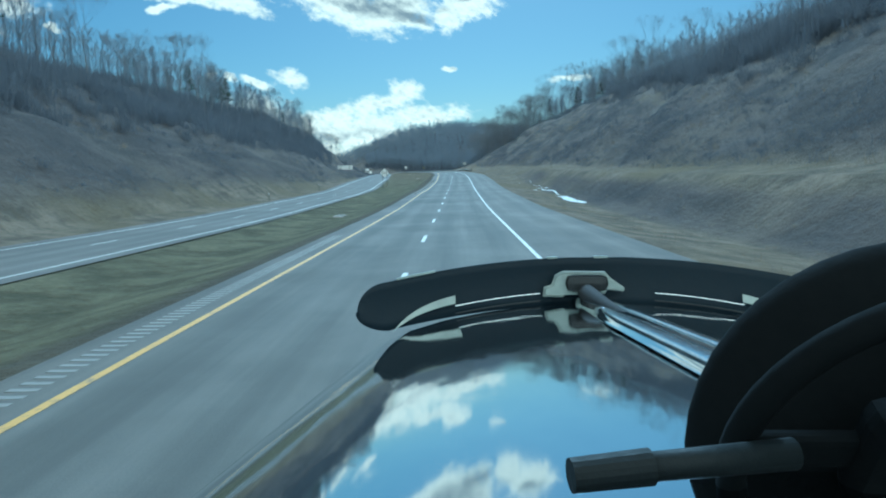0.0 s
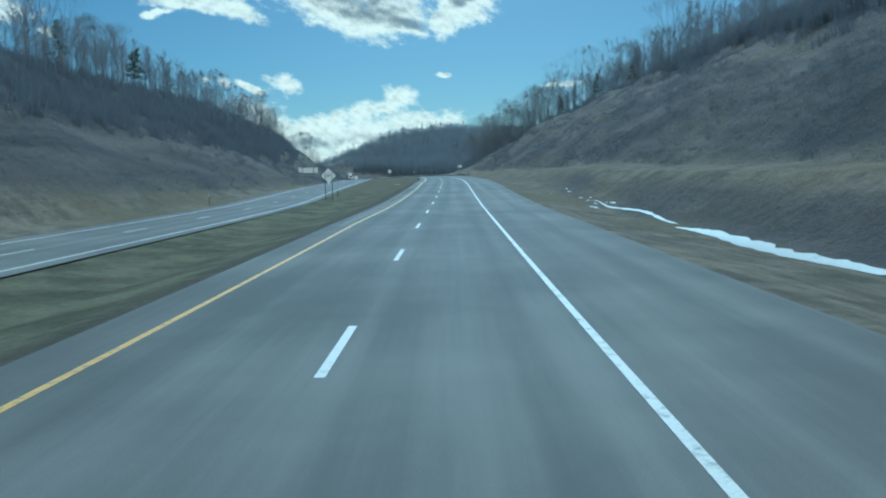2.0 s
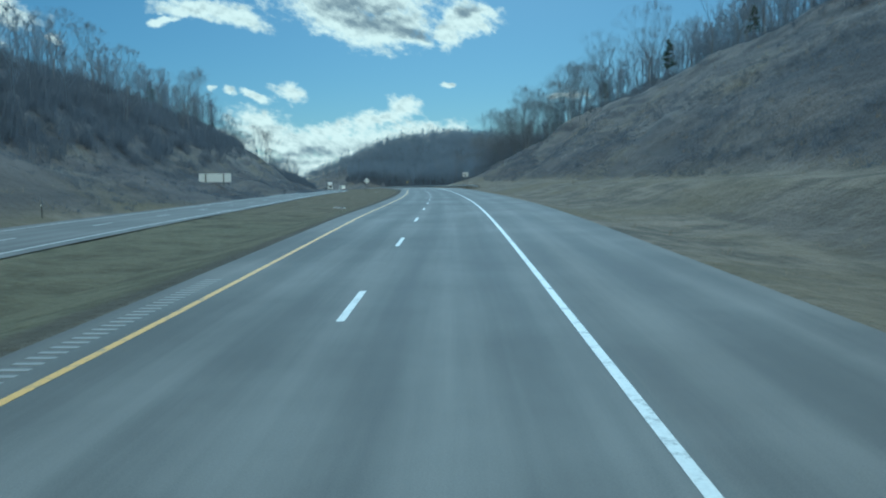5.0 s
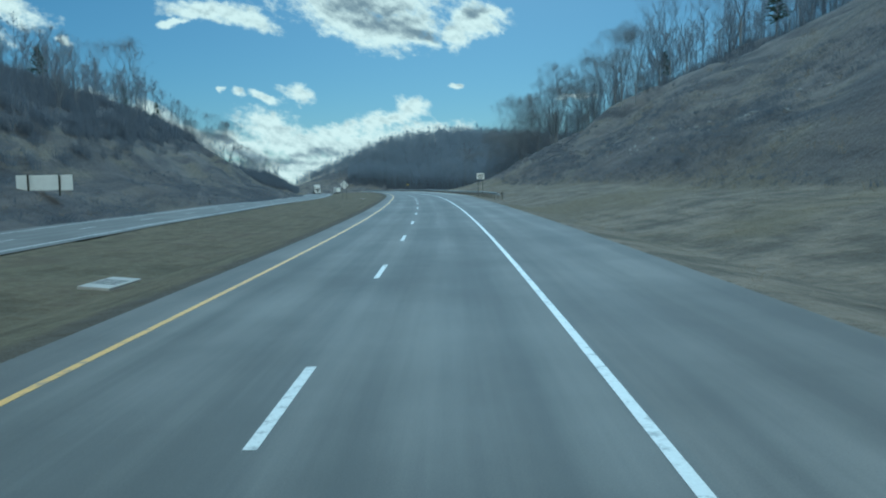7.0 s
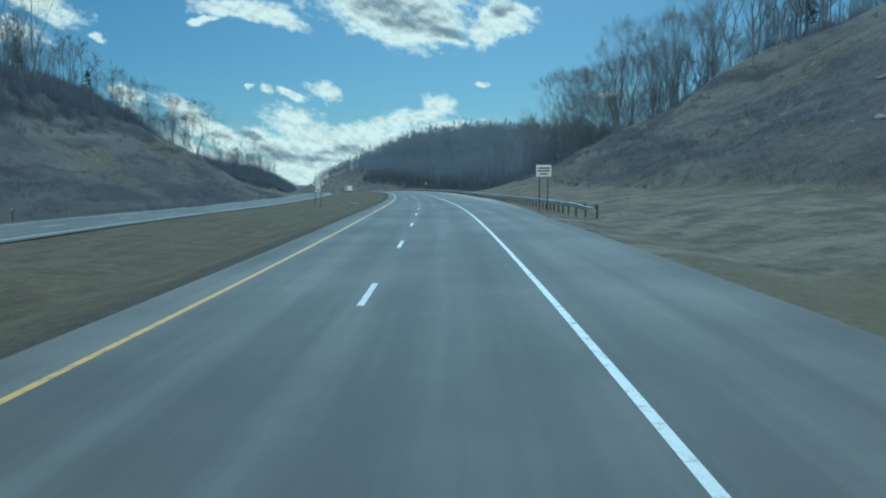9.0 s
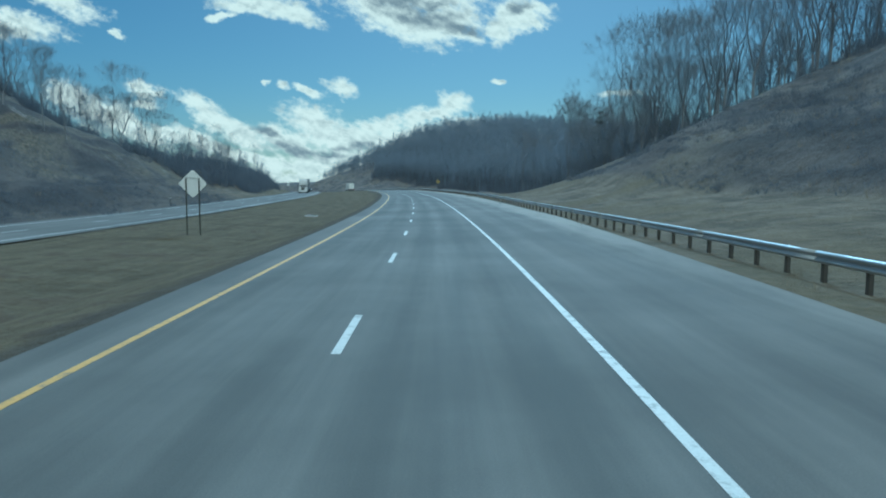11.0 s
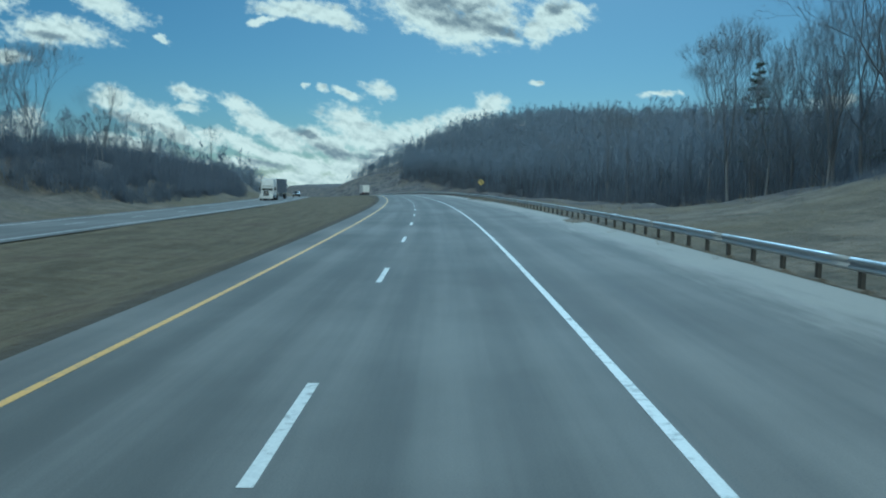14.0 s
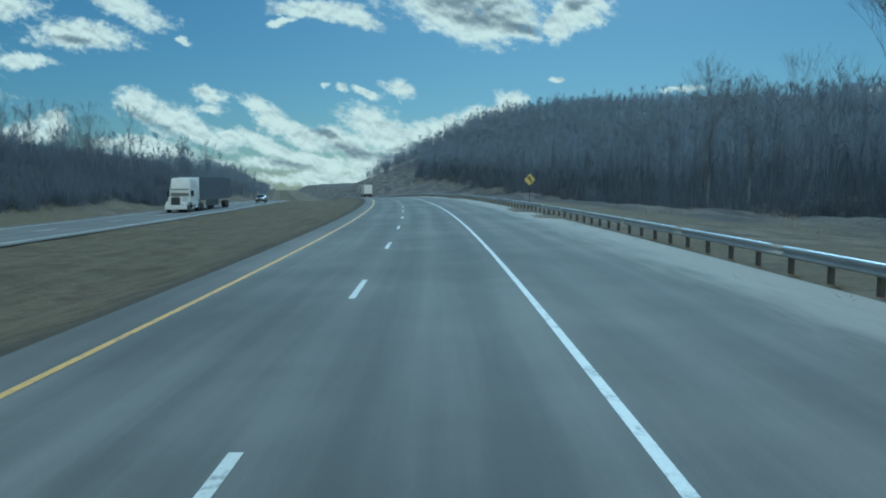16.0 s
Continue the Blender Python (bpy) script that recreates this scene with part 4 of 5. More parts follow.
def diamond_sign(r, low, high, seen_back=True):
    """A warning sign on two posts; its back or its face turned to the near lanes."""
    ob = new("warning_sign")
    mid = high - r
    out = [(px, pz + mid) for px, pz in diamond(r)]
    face = part("sign_plate", plate(out, 0.012), ALUMINIUM if seen_back else SIGN_YELLOW, ob)
    if seen_back:
        for k in (-0.42, 0.42):
            part("post", box((0.075, 0.06, mid + r * 0.42 - low), (k * r * 1.05, -0.04, (mid + r * 0.42 + low) / 2), 0.008), POST_STEEL, ob, "dark steel post")
        part("brace", box((r * 0.9, 0.02, 0.03), (0, -0.016, mid + r * 0.4), 0.006), GALVANISED, ob)
        for k in (-0.42, 0.42):
            for e in (-0.35, 0.35):
                part("bolt", rod((k * r * 1.05, -0.085, mid + e * r), (k * r * 1.05, -0.06, mid + e * r), 0.016, 6), GALVANISED, ob)
    else:
        part("post", box((0.07, 0.06, mid + r * 0.6 - low), (0, 0.045, (mid + r * 0.6 + low) / 2), 0.008), POST_STEEL, ob, "dark steel post")
        border = [(px * 0.93, pz * 0.93 + mid) for px, pz in diamond(r)]
        inner = [(px * 0.87, pz * 0.87 + mid) for px, pz in diamond(r)]
        bm = bmesh.new()
        va, vb = [bm.verts.new((px, -0.004, pz)) for px, pz in border], [bm.verts.new((px, -0.004, pz)) for px, pz in inner]
        for i in range(len(va)):
            j = (i + 1) % len(va)
            bm.faces.new((va[i], va[j], vb[j], vb[i]))
        part("border", bm, SIGN_BLACK, face)
        bm = bmesh.new()
        pts = [(0.08, -0.3), (0.2, -0.3), (0.2, 0.02), (0.02, 0.2), (0.1, 0.28), (-0.22, 0.32), (-0.18, 0.0), (-0.1, 0.08), (0.08, -0.08)]
        bm.faces.new([bm.verts.new((px * r * 1.5, -0.004, pz * r * 1.5 + mid)) for px, pz in pts])
        part("bend_arrow", bm, SIGN_BLACK, face)
    return ob


sign = diamond_sign(0.92, -0.25, 4.15)
tagged(sign, "grey back of a diamond warning sign on two dark posts", "road sign", "diamond signs in the median")
sign.matrix_basis = at_road(140, -13.2, road_z(140) - 1.05)
copy_thing(sign, at_road(343, -13.8, road_z(343) - 0.75, 2))
copy_thing(sign, at_road(655, -26.5, road_z(655) + 0.4))
for k, wide in ((0.1, 0.5), (-0.08, 0.44)):
    part("text_bar", box((wide, 0.006, 0.09), (0, -0.004, 4.15 - 0.92 + k)), GREY_MARK, sign)
curve_sign = diamond_sign(0.62, -0.3, 3.4, False)
tagged(curve_sign, "yellow diamond sign with a black bend arrow behind the guardrail", "road sign")
curve_sign.matrix_basis = at_road(496, 12.6)


def board_sign(w_, h_, low, high, rows):
    ob = new("road_sign")
    board = part("board", plate([(-w_ / 2, high - h_), (w_ / 2, high - h_), (w_ / 2, high), (-w_ / 2, high)], 0.012), SIGN_WHITE, ob)
    for k, wide in rows:
        part("text_bar", box((w_ * wide, 0.006, 0.11), (0, -0.003, high - k * h_)), SIGN_BLACK, board)
    for k in (-0.28, 0.28):
        part("post", box((0.08, 0.06, high - low), (k * w_, 0.045, (high + low) / 2), 0.008), POST_STEEL, ob)
    return ob


guide = board_sign(1.25, 0.95, -0.3, 3.75, ((0.28, 0.8), (0.52, 0.78), (0.78, 0.5)))
tagged(guide, "white rectangular road sign with rows of black lettering", "road sign")
guide.matrix_basis = at_road(303, 10.4, road_z(303) + 0.05)

big = new("guide_sign")
tagged(big, "wide pale back of a guide sign on two posts", "road sign")
big.matrix_basis = at_road(264, -37.5)
z0 = max(float(road_z(264)) - ground_at(264, -37.5) + 0.75, 0.25)
back = part("board", box((5.6, 0.03, 1.55), (0, 0, z0 + 0.78), 0.01), ALUMINIUM, big)
for k in range(4):
    part("rib", box((5.5, 0.02, 0.05), (0, -0.026, z0 + 0.2 + 0.38 * k), 0.006), ALUMINIUM, back)
for k in (-1.55, 1.55):
    part("post", box((0.14, 0.14, z0 + 1.9), (k, -0.14, (z0 + 1.5) / 2 - 0.1), 0.01), POST_STEEL, big, "dark steel post")


def delineator(s, d):
    ob = new("delineator_post")
    tagged(ob, "thin dark marker post with a small reflector beside the road", "marker post", "marker posts")
    part("post", box((0.07, 0.05, 1.25), (0, 0, 0.5), 0.006), POST_STEEL, ob)
    part("reflector", box((0.07, 0.012, 0.16), (0, -0.03, 1.0), 0.004), REFLECTOR, ob, "white reflector")
    ob.matrix_basis = at_road(s, d)
    return ob


marker = delineator(35.5, -24.2)
for s_, d_ in ((131, -24.6), (147, -13.3), (95, -24.3), (190, -28.5), (300, -31.2), (390, -31.2)):
    copy_thing(marker, at_road(s_, d_))
small_marker = copy_thing(marker, at_road(380, 10.2))
small_marker.scale = (0.7, 0.7, 0.6)
tagged(small_marker, "short marker post with a white reflector in front of the guardrail")

for s_, d_ in ((66, -9.6), (217, -10.2), (372.5, -10.8)):
    ob = new("drain_inlet")
    tagged(ob, "weathered concrete drain slab in the median grass", "drain", "drain slabs in the median")
    slab = part("slab", box((1.1, 2.6, 0.22), (0, 0, -0.02), 0.03), CONCRETE, ob)
    for k in range(5):
        part("slot", box((0.9, 0.06, 0.02), (0, -0.5 + 0.25 * k, 0.09)), SIGN_BLACK, slab)
    ob.matrix_basis = at_road(s_, d_) @ Matrix.Rotation(radians(5), 4, "Y")

# ---- guardrail ----
RAIL_D, RAIL_0, RAIL_1 = 11.35, 293.0, 720.0
rail = new("guardrail")
tagged(rail, "galvanised steel guardrail on dark posts beside the shoulder", "guardrail")
PROFILE = [(0.0, -0.155), (-0.02, -0.15), (-0.083, -0.115), (-0.083, -0.06), (-0.02, -0.02), (-0.005, 0.0), (-0.02, 0.02), (-0.083, 0.06), (-0.083, 0.115), (-0.02, 0.15), (0.0, 0.155)]
ss = np.arange(RAIL_0, RAIL_1, 1.905)


def rail_z(s):
    return surface_z(s, np.full_like(np.asarray(s, float), RAIL_D)) + 0.56


for a, b in zip(ss[::4], ss[4::4]):
    seg = np.linspace(a, b + 0.12, 6)
    flare = np.clip((RAIL_0 + 8 - seg) / 8, 0, 1) ** 2 * 0.9
    drop = np.clip((RAIL_0 + 4 - seg) / 4, 0, 1) * 0.25
    dd = np.stack([RAIL_D + flare + p for p, _ in PROFILE], -1)
    zz = np.stack([rail_z(seg) - drop + q for _, q in PROFILE], -1)
    xx, yy = place(np.broadcast_to(seg[:, None], dd.shape), dd)
    beam = new("rail_beam", grid_mesh("rail_beam", xx, yy, zz, GALVANISED))
    beam.parent = rail
    solid = beam.modifiers.new("thickness", "SOLIDIFY")
    solid.thickness, solid.offset = 0.004, 0.0
pb = box((0.11, 0.15, 0.95), (0, 0, -0.35), 0.006)
post_me = bpy.data.meshes.new("rail_post")
pb.to_mesh(post_me)
pb.free()
post_me.materials.append(POST_WOOD)
kb = box((0.12, 0.12, 0.3), (0, 0, 0), 0.008)
block_me = bpy.data.meshes.new("offset_block")
kb.to_mesh(block_me)
kb.free()
block_me.materials.append(POST_WOOD)
for s_ in ss:
    e = max(0, RAIL_0 + 8 - s_) / 8
    x, y = place(s_, RAIL_D + e * e * 0.9 + 0.2)
    po = new("post", post_me)
    po.matrix_basis = Matrix.Translation((float(x), float(y), float(rail_z(s_)))) @ Matrix.Rotation(float(heading(s_)), 4, "Z")
    po.parent = rail
    x, y = place(s_, RAIL_D + e * e * 0.9 + 0.075)
    bl = new("offset_block", block_me)
    bl.matrix_basis = Matrix.Translation((float(x), float(y), float(rail_z(s_)))) @ Matrix.Rotation(float(heading(s_)), 4, "Z")
    bl.parent = rail

# ---- water and ice in the ditch, stones, rumble strip ----
# pale base colour, in place of the bright sky mirrored in the ditch
DITCH_PALE = simple("ditch_pale", (0.62, 0.64, 0.63), 0.35, vary=0.15)


def pool(s0, s1, d0, half, level, mat, seed):
    """A narrow pool with a wandering edge."""
    r = random.Random(seed)
    ss_ = np.linspace(s0, s1, 40)
    f = np.sin(np.linspace(0, math.pi, 40)) ** 0.6 * np.linspace(1.1, 0.35, 40)
    k = np.array([half * (0.55 + 0.6 * r.random()) for _ in ss_])
    c = d0 + 0.25 * np.sin(ss_ * 0.35 + seed)
    d2 = np.stack([c - k * f, c, c + k * f], -1)
    s2 = np.broadcast_to(ss_[:, None], d2.shape)
    x2, y2 = place(s2, d2)
    z2 = np.array([[ground_at(a, b) + level for a, b in zip(ra, rb)] for ra, rb in zip(s2, d2)])
    return grid_mesh("pool", x2, y2, z2, mat)


for i, (a, b, d0, half, mat) in enumerate(((77.5, 99, 15.3, 0.85, DITCH_PALE), (99.5, 131, 16.0, 0.24, DITCH_PALE))):
    ob = new("ditch_water", pool(a, b, d0, half, (0.02, 0.012)[i], mat, i))
    tagged(ob, "pale water in the roadside ditch, the sky's reflection put in its colour", "ice", kind="structure")
rk = random.Random(8)


def stone(seed, size):
    r = random.Random(seed)
    bm = bmesh.new()
    bmesh.ops.create_icosphere(bm, subdivisions=2, radius=1.0)
    for v in bm.verts:
        k = 1 + 0.35 * noise.noise(v.co * 1.3 + Vector((seed, 0, 0))) + 0.12 * noise.noise(v.co * 4 + Vector((0, seed, 0)))
        v.co = Vector((v.co.x * size * k, v.co.y * size * k * 0.8, v.co.z * size * k * 0.55))
    return bm


ROCK = simple("limestone", (0.21, 0.2, 0.19), 0.9, vary=0.3, scale=1.5, grain=12.0)
for i in range(40):
    if i >= 22:
        s_, d_ = rk.uniform(250, 300), rk.uniform(30, 37)
    elif i < 14:
        s_ = rk.uniform(262, 286)
        d_ = 34.6 - (s_ - 262) * 0.08 + rk.uniform(-0.5, 0.5)
    else:
        s_, d_ = rk.uniform(284, 304), rk.uniform(29, 31)
    ob = new("rock")
    tagged(ob, "pale broken rock cropping out of the cut slope", "rock", "rocks on the slope")
    part("stone", stone(i, rk.uniform(0.14, 0.4)), ROCK, ob)
    ob.matrix_basis = at_road(s_, d_) @ Matrix.Rotation(radians(-38), 4, "Y") @ Matrix.Rotation(rk.uniform(1.2, 1.9), 4, "Z") @ Matrix.Diagonal((2.5, 0.8, 0.7, 1))
for i in range(16):
    s_, d_ = 118 + 32 * rk.random(), rk.choice((14.3, 16.2)) + rk.uniform(-0.5, 0.5)
    ob = new("ice_patch")
    tagged(ob, "thin white patch of old ice in the grass", "ice", "ice patches along the ditch")
    part("crust", stone(50 + i, rk.uniform(0.12, 0.4)), DITCH_PALE, ob)
    ob.matrix_basis = at_road(s_, d_) @ Matrix.Rotation(rk.uniform(-0.3, 0.3) + 1.57, 4, "Z") @ Matrix.Diagonal((1.9, 0.7, 0.35, 1))
GROOVE = simple("rumble_groove", (0.24, 0.24, 0.23), 0.6, vary=0.4, scale=2.0, grain=10.0)
gb = box((0.42, 0.13, 0.008))
groove = bpy.data.meshes.new("rumble_groove")
gb.to_mesh(groove)
gb.free()
groove.materials.append(GROOVE)
for k in range(300):
    s_ = (6 + 0.3 * k) if k < 90 else 92 + 0.3 * (k - 90)
    x, y = place(s_, -4.22 + float(wander(s_)))
    ob = new("rumble_groove", groove)
    ob.matrix_basis = Matrix.Translation((float(x), float(y), float(surface_z(np.array(s_), np.array(-4.22))))) @ Matrix.Rotation(float(heading(s_)), 4, "Z")
    ob.parent = shoulder_l


# ---- vehicles ----
def gloss_paint(name, colour, coat=1.0, rough=0.35):
    m, n, b = material(name, rough)
    where = n.add("ShaderNodeTexCoord").outputs["Object"]
    dirt = n.ramp(n.noise(where, 1.6, 5.0, 0.6), 0.45, 0.8)
    link(n, n.mix(n.math("MULTIPLY", dirt, 0.25), colour, (0.25, 0.23, 0.2)), b, "Base Color")
    b.inputs["Coat Weight"].default_value = coat
    b.inputs["Coat Roughness"].default_value = 0.04
    return m


WHITE_BODY = gloss_paint("white_paint", (0.68, 0.69, 0.7), 0.6)
DARK_BODY = gloss_paint("dark_paint", (0.012, 0.014, 0.018), 1.0, 0.3)
m_, n_, b_ = material("polished_dark_bonnet", 0.05, 1.0)
w_co = n_.add("ShaderNodeTexCoord").outputs["Object"]
link(n_, n_.mix(n_.noise(w_co, 3.0, 5.0), (0.5, 0.55, 0.58), (0.62, 0.66, 0.68)), b_, "Base Color")
bump(n_, n_.noise(n_.vec("MULTIPLY", w_co, (1.0, 0.25, 1.0)), 9.0, 2.0), b_, 0.05, 0.03)
BONNET = m_
CHROME = simple("chrome", (0.75, 0.76, 0.78), 0.12, 1.0, vary=0.05)
RUBBER = simple("rubber", (0.02, 0.02, 0.021), 0.85, vary=0.3)
DARK_PLASTIC = simple("dark_plastic", (0.018, 0.019, 0.021), 0.6, vary=0.25, scale=3.0, grain=80.0)
GREY_PLASTIC = simple("grey_plastic", (0.05, 0.052, 0.055), 0.55, vary=0.2, scale=3.0, grain=80.0)
TRAILER_SIDE = simple("trailer_side", (0.1, 0.115, 0.15), 0.4, 0.2, vary=0.12, scale=0.6, grain=12.0)
RED_LENS = simple("red_lens", (0.35, 0.02, 0.02), 0.25, vary=0.1)
LAMP_LENS = simple("lamp_lens", (0.8, 0.8, 0.78), 0.12, vary=0.05)
m_, n_, b_ = material("dark_glass", 0.05, 0.0, 0.6)
link(n_, n_.mix(n_.noise(n_.add("ShaderNodeTexCoord").outputs["Object"], 2.0), (0.012, 0.015, 0.018), (0.03, 0.034, 0.038)), b_, "Base Color")
GLASS_DARK = m_


def wheel(parent, x, y, r, wide, side):
    ob = part("wheel", rod((x - wide / 2 + 0.02, y, r), (x + wide / 2 - 0.02, y, r), r * 0.62, 20), GREY_PLASTIC, parent)
    bm = bmesh.new()
    rings = [(-wide / 2, r * 0.6), (-wide / 2, r * 0.93), (-wide * 0.38, r), (wide * 0.38, r), (wide / 2, r * 0.93), (wide / 2, r * 0.6)]
    vs = [[bm.verts.new((x + u, y + math.cos(6.2832 * k / 24) * q, r + math.sin(6.2832 * k / 24) * q)) for k in range(24)] for u, q in rings]
    for a, b in zip(vs, vs[1:]):
        for k in range(24):
            bm.faces.new((a[k], a[(k + 1) % 24], b[(k + 1) % 24], b[k]))
    bmesh.ops.recalc_face_normals(bm, faces=bm.faces[:])
    part("tyre", bm, RUBBER, ob, smooth=True)
    part("rim", rod((x + side * wide * 0.2, y, r), (x + side * wide * 0.42, y, r), r * 0.5, 16, r * 0.35), CHROME, ob)
    return ob


def semi_truck():
    """A long-haul tractor with a sleeper and a box trailer; its nose points to -y."""
    ob = new("semi_truck")
    part("bonnet", box((1.9, 1.75, 0.95), (0, 0.95, 1.35), 0.16, (0.86, 0.96)), WHITE_BODY, ob, "white rounded bonnet")
    part("bumper", box((2.45, 0.35, 0.5), (0, 0.1, 0.62), 0.08), WHITE_BODY, ob)
    g = part("grille", box((1.0, 0.08, 0.95), (0, 0.05, 1.3), 0.05), DARK_PLASTIC, ob, "black grille")
    for k in range(6):
        part("grille_bar", box((0.94, 0.03, 0.03), (0, 0.0, 0.95 + 0.14 * k)), CHROME, g)
    for e in (-1, 1):
        part("headlight", box((0.36, 0.2, 0.3), (e * 0.92, 0.16, 1.08), 0.06), LAMP_LENS, ob)
        part("fender", box((0.42, 1.4, 0.5), (e * 1.02, 0.85, 1.05), 0.15, (0.7, 0.8)), WHITE_BODY, ob)
        arm = part("mirror", box((0.2, 0.12, 0.62), (e * 1.42, 1.95, 2.15), 0.04), DARK_PLASTIC, ob)
        part("mirror_arm", rod((e * 1.2, 2.0, 2.35), (e * 1.4, 1.96, 2.3), 0.025, 8), DARK_PLASTIC, arm)
        part("side_window", box((0.02, 0.75, 0.62), (e * 1.214, 2.5, 2.2), 0.008), GLASS_DARK, ob)
        part("fairing", box((0.04, 2.8, 0.75), (e * 1.2, 3.9, 0.85), 0.015), WHITE_BODY, ob)
        part("tank", rod((e * 0.98, 2.3, 0.75), (e * 0.98, 3.6, 0.75), 0.3, 16), CHROME, ob)
    part("cab", box((2.4, 3.1, 1.75), (0, 3.3, 1.95), 0.14, (0.97, 0.99)), WHITE_BODY, ob)
    part("windshield", box((2.05, 0.06, 0.78), (0, 1.78, 2.22), 0.02, (0.93, 1), turn=Euler((radians(-14), 0, 0))), GLASS_DARK, ob)
    part("roof_fairing", box((2.36, 2.9, 1.2), (0, 3.45, 3.35), 0.2, (0.9, 0.86)), WHITE_BODY, ob, "tall white roof fairing")
    part("visor", box((2.1, 0.22, 0.08), (0, 1.72, 2.68), 0.03), DARK_PLASTIC, ob)
    for k in (-0.8, -0.4, 0, 0.4, 0.8):
        part("marker_lamp", box((0.09, 0.06, 0.05), (k, 1.98, 3.2), 0.01), LAMP_LENS, ob)
    box_ = part("trailer", box((2.55, 15.8, 2.85), (0, 13.4, 2.68), 0.04), TRAILER_SIDE, ob, "long grey-blue box trailer")
    part("front_panel", box((2.45, 0.03, 2.75), (0, 5.48, 2.68), 0.01), WHITE_BODY, box_)
    for k in range(12):
        for e in (-1, 1):
            part("side_rib", box((0.02, 0.05, 2.7), (e * 1.281, 6.2 + 1.28 * k, 2.68)), GALVANISED, box_)
    for e in (-1, 1):
        part("side_skirt", box((0.03, 6.5, 0.75), (e * 1.25, 11.5, 0.87), 0.01), GREY_PLASTIC, box_)
    part("frame", box((0.9, 7.5, 0.25), (0, 4.2, 0.95), 0.02), DARK_PLASTIC, ob)
    for y in (0.95, 5.2, 6.5, 18.6, 19.9):
        for e in (-1, 1):
            wheel(ob, e * 1.03, y, 0.51, 0.3 if y < 2 else 0.55 * 0.9, e)
    return ob


truck = semi_truck()
tagged(truck, "white semi truck with a tall sleeper and grey box trailer", "truck")
truck.matrix_basis = at_road(508, -25.6, float(opp_z(508.0, 0.0)) + 0.0)


def box_truck():
    """Seen from behind: a white cargo box with doors; its tail points to -y."""
    ob = new("box_truck")
    body_ = part("cargo_box", box((2.5, 7.5, 2.7), (0, 3.8, 2.5), 0.04), WHITE_BODY, ob, "plain white cargo box")
    for e in (-1, 1):
        d_ = part("rear_door", box((1.18, 0.04, 2.5), (e * 0.6, 0.03, 2.5), 0.015), SIGN_WHITE, body_)
        part("tail_lamp", box((0.28, 0.05, 0.14), (e * 0.95, 0.0, 0.98), 0.02), RED_LENS, ob)
        part("mud_flap", box((0.55, 0.03, 0.6), (e * 0.9, 0.9, 0.5), 0.01), DARK_PLASTIC, ob)
    part("bumper", box((2.3, 0.12, 0.14), (0, 0.05, 0.62), 0.02), DARK_PLASTIC, ob)
    part("frame", box((0.9, 8.8, 0.25), (0, 4.6, 0.95), 0.02), DARK_PLASTIC, ob)
    part("cab", box((2.2, 1.9, 1.9), (0, 8.7, 1.7), 0.15, (0.9, 0.85)), WHITE_BODY, ob)
    for y in (1.8, 8.6):
        for e in (-1, 1):
            wheel(ob, e * 0.95, y, 0.48, 0.3 if y > 5 else 0.5, e)
    return ob


lorry = box_truck()
tagged(lorry, "white box truck driving in the lane ahead", "truck")
lorry.matrix_basis = at_road(640, 1.9, float(surface_z(np.array(640.0), np.array(1.9))))


def car():
    ob = new("car")
    bm = bmesh.new()
    prof = [(0.0, 0.3), (0.0, 0.75), (0.25, 0.9), (1.25, 1.0), (1.9, 1.45), (3.3, 1.5), (4.2, 1.05), (4.6, 0.95), (4.65, 0.35)]
    half = [0.78, 0.84, 0.86, 0.86, 0.66, 0.64, 0.8, 0.82, 0.8]
    rows_ = [[bm.verts.new((e * h, y, z)) for (y, z), h in zip(prof, half)] for e in (-1, 1)]
    for i in range(len(prof) - 1):
        bm.faces.new((rows_[0][i], rows_[1][i], rows_[1][i + 1], rows_[0][i + 1]))
    for r_ in rows_:
        bm.faces.new(r_)
    bm.faces.new((rows_[0][0], rows_[0][-1], rows_[1][-1], rows_[1][0]))
    bmesh.ops.recalc_face_normals(bm, faces=bm.faces[:])
    bmesh.ops.bevel(bm, geom=bm.edges[:], offset=0.05, segments=2, affect="EDGES")
    part("body", bm, DARK_BODY, ob, smooth=True)
    part("windshield", box((1.25, 0.02, 0.62), (0, 1.55, 1.25), 0.005, (0.92, 1), turn=Euler((radians(-55), 0, 0))), GLASS_DARK, ob)
    for e in (-1, 1):
        part("headlight", box((0.32, 0.1, 0.14), (e * 0.6, 0.02, 0.74), 0.03), LAMP_LENS, ob)
    for y in (0.85, 3.7):
        for e in (-1, 1):
            wheel(ob, e * 0.76, y, 0.33, 0.22, e)
    return ob


sedan = car()
tagged(sedan, "dark car with pale headlights on the opposite carriageway", "car")
sedan.matrix_basis = at_road(560, -24.0, float(opp_z(560.0, 0.0)))

# ---- the truck that carries the view, where it stands at the start ----
# x to the right of the eye, y ahead, z over the road under the eye
EYE = 2.557
HOOD_X, HOOD_W, HOOD_F, SPINE = 0.58, 1.04, 3.22, -0.053
own = new("tractor_truck")
tagged(own, "dark glossy bonneted truck with a smoked wind deflector", "truck")
x0, y0 = 1.48, -0.07
own.matrix_basis = Matrix.Translation((x0, y0, 2.80 - EYE)) @ Matrix.Rotation(radians(-2.68), 4, "Z") @ Matrix.Rotation(radians(0.97), 4, "Y")


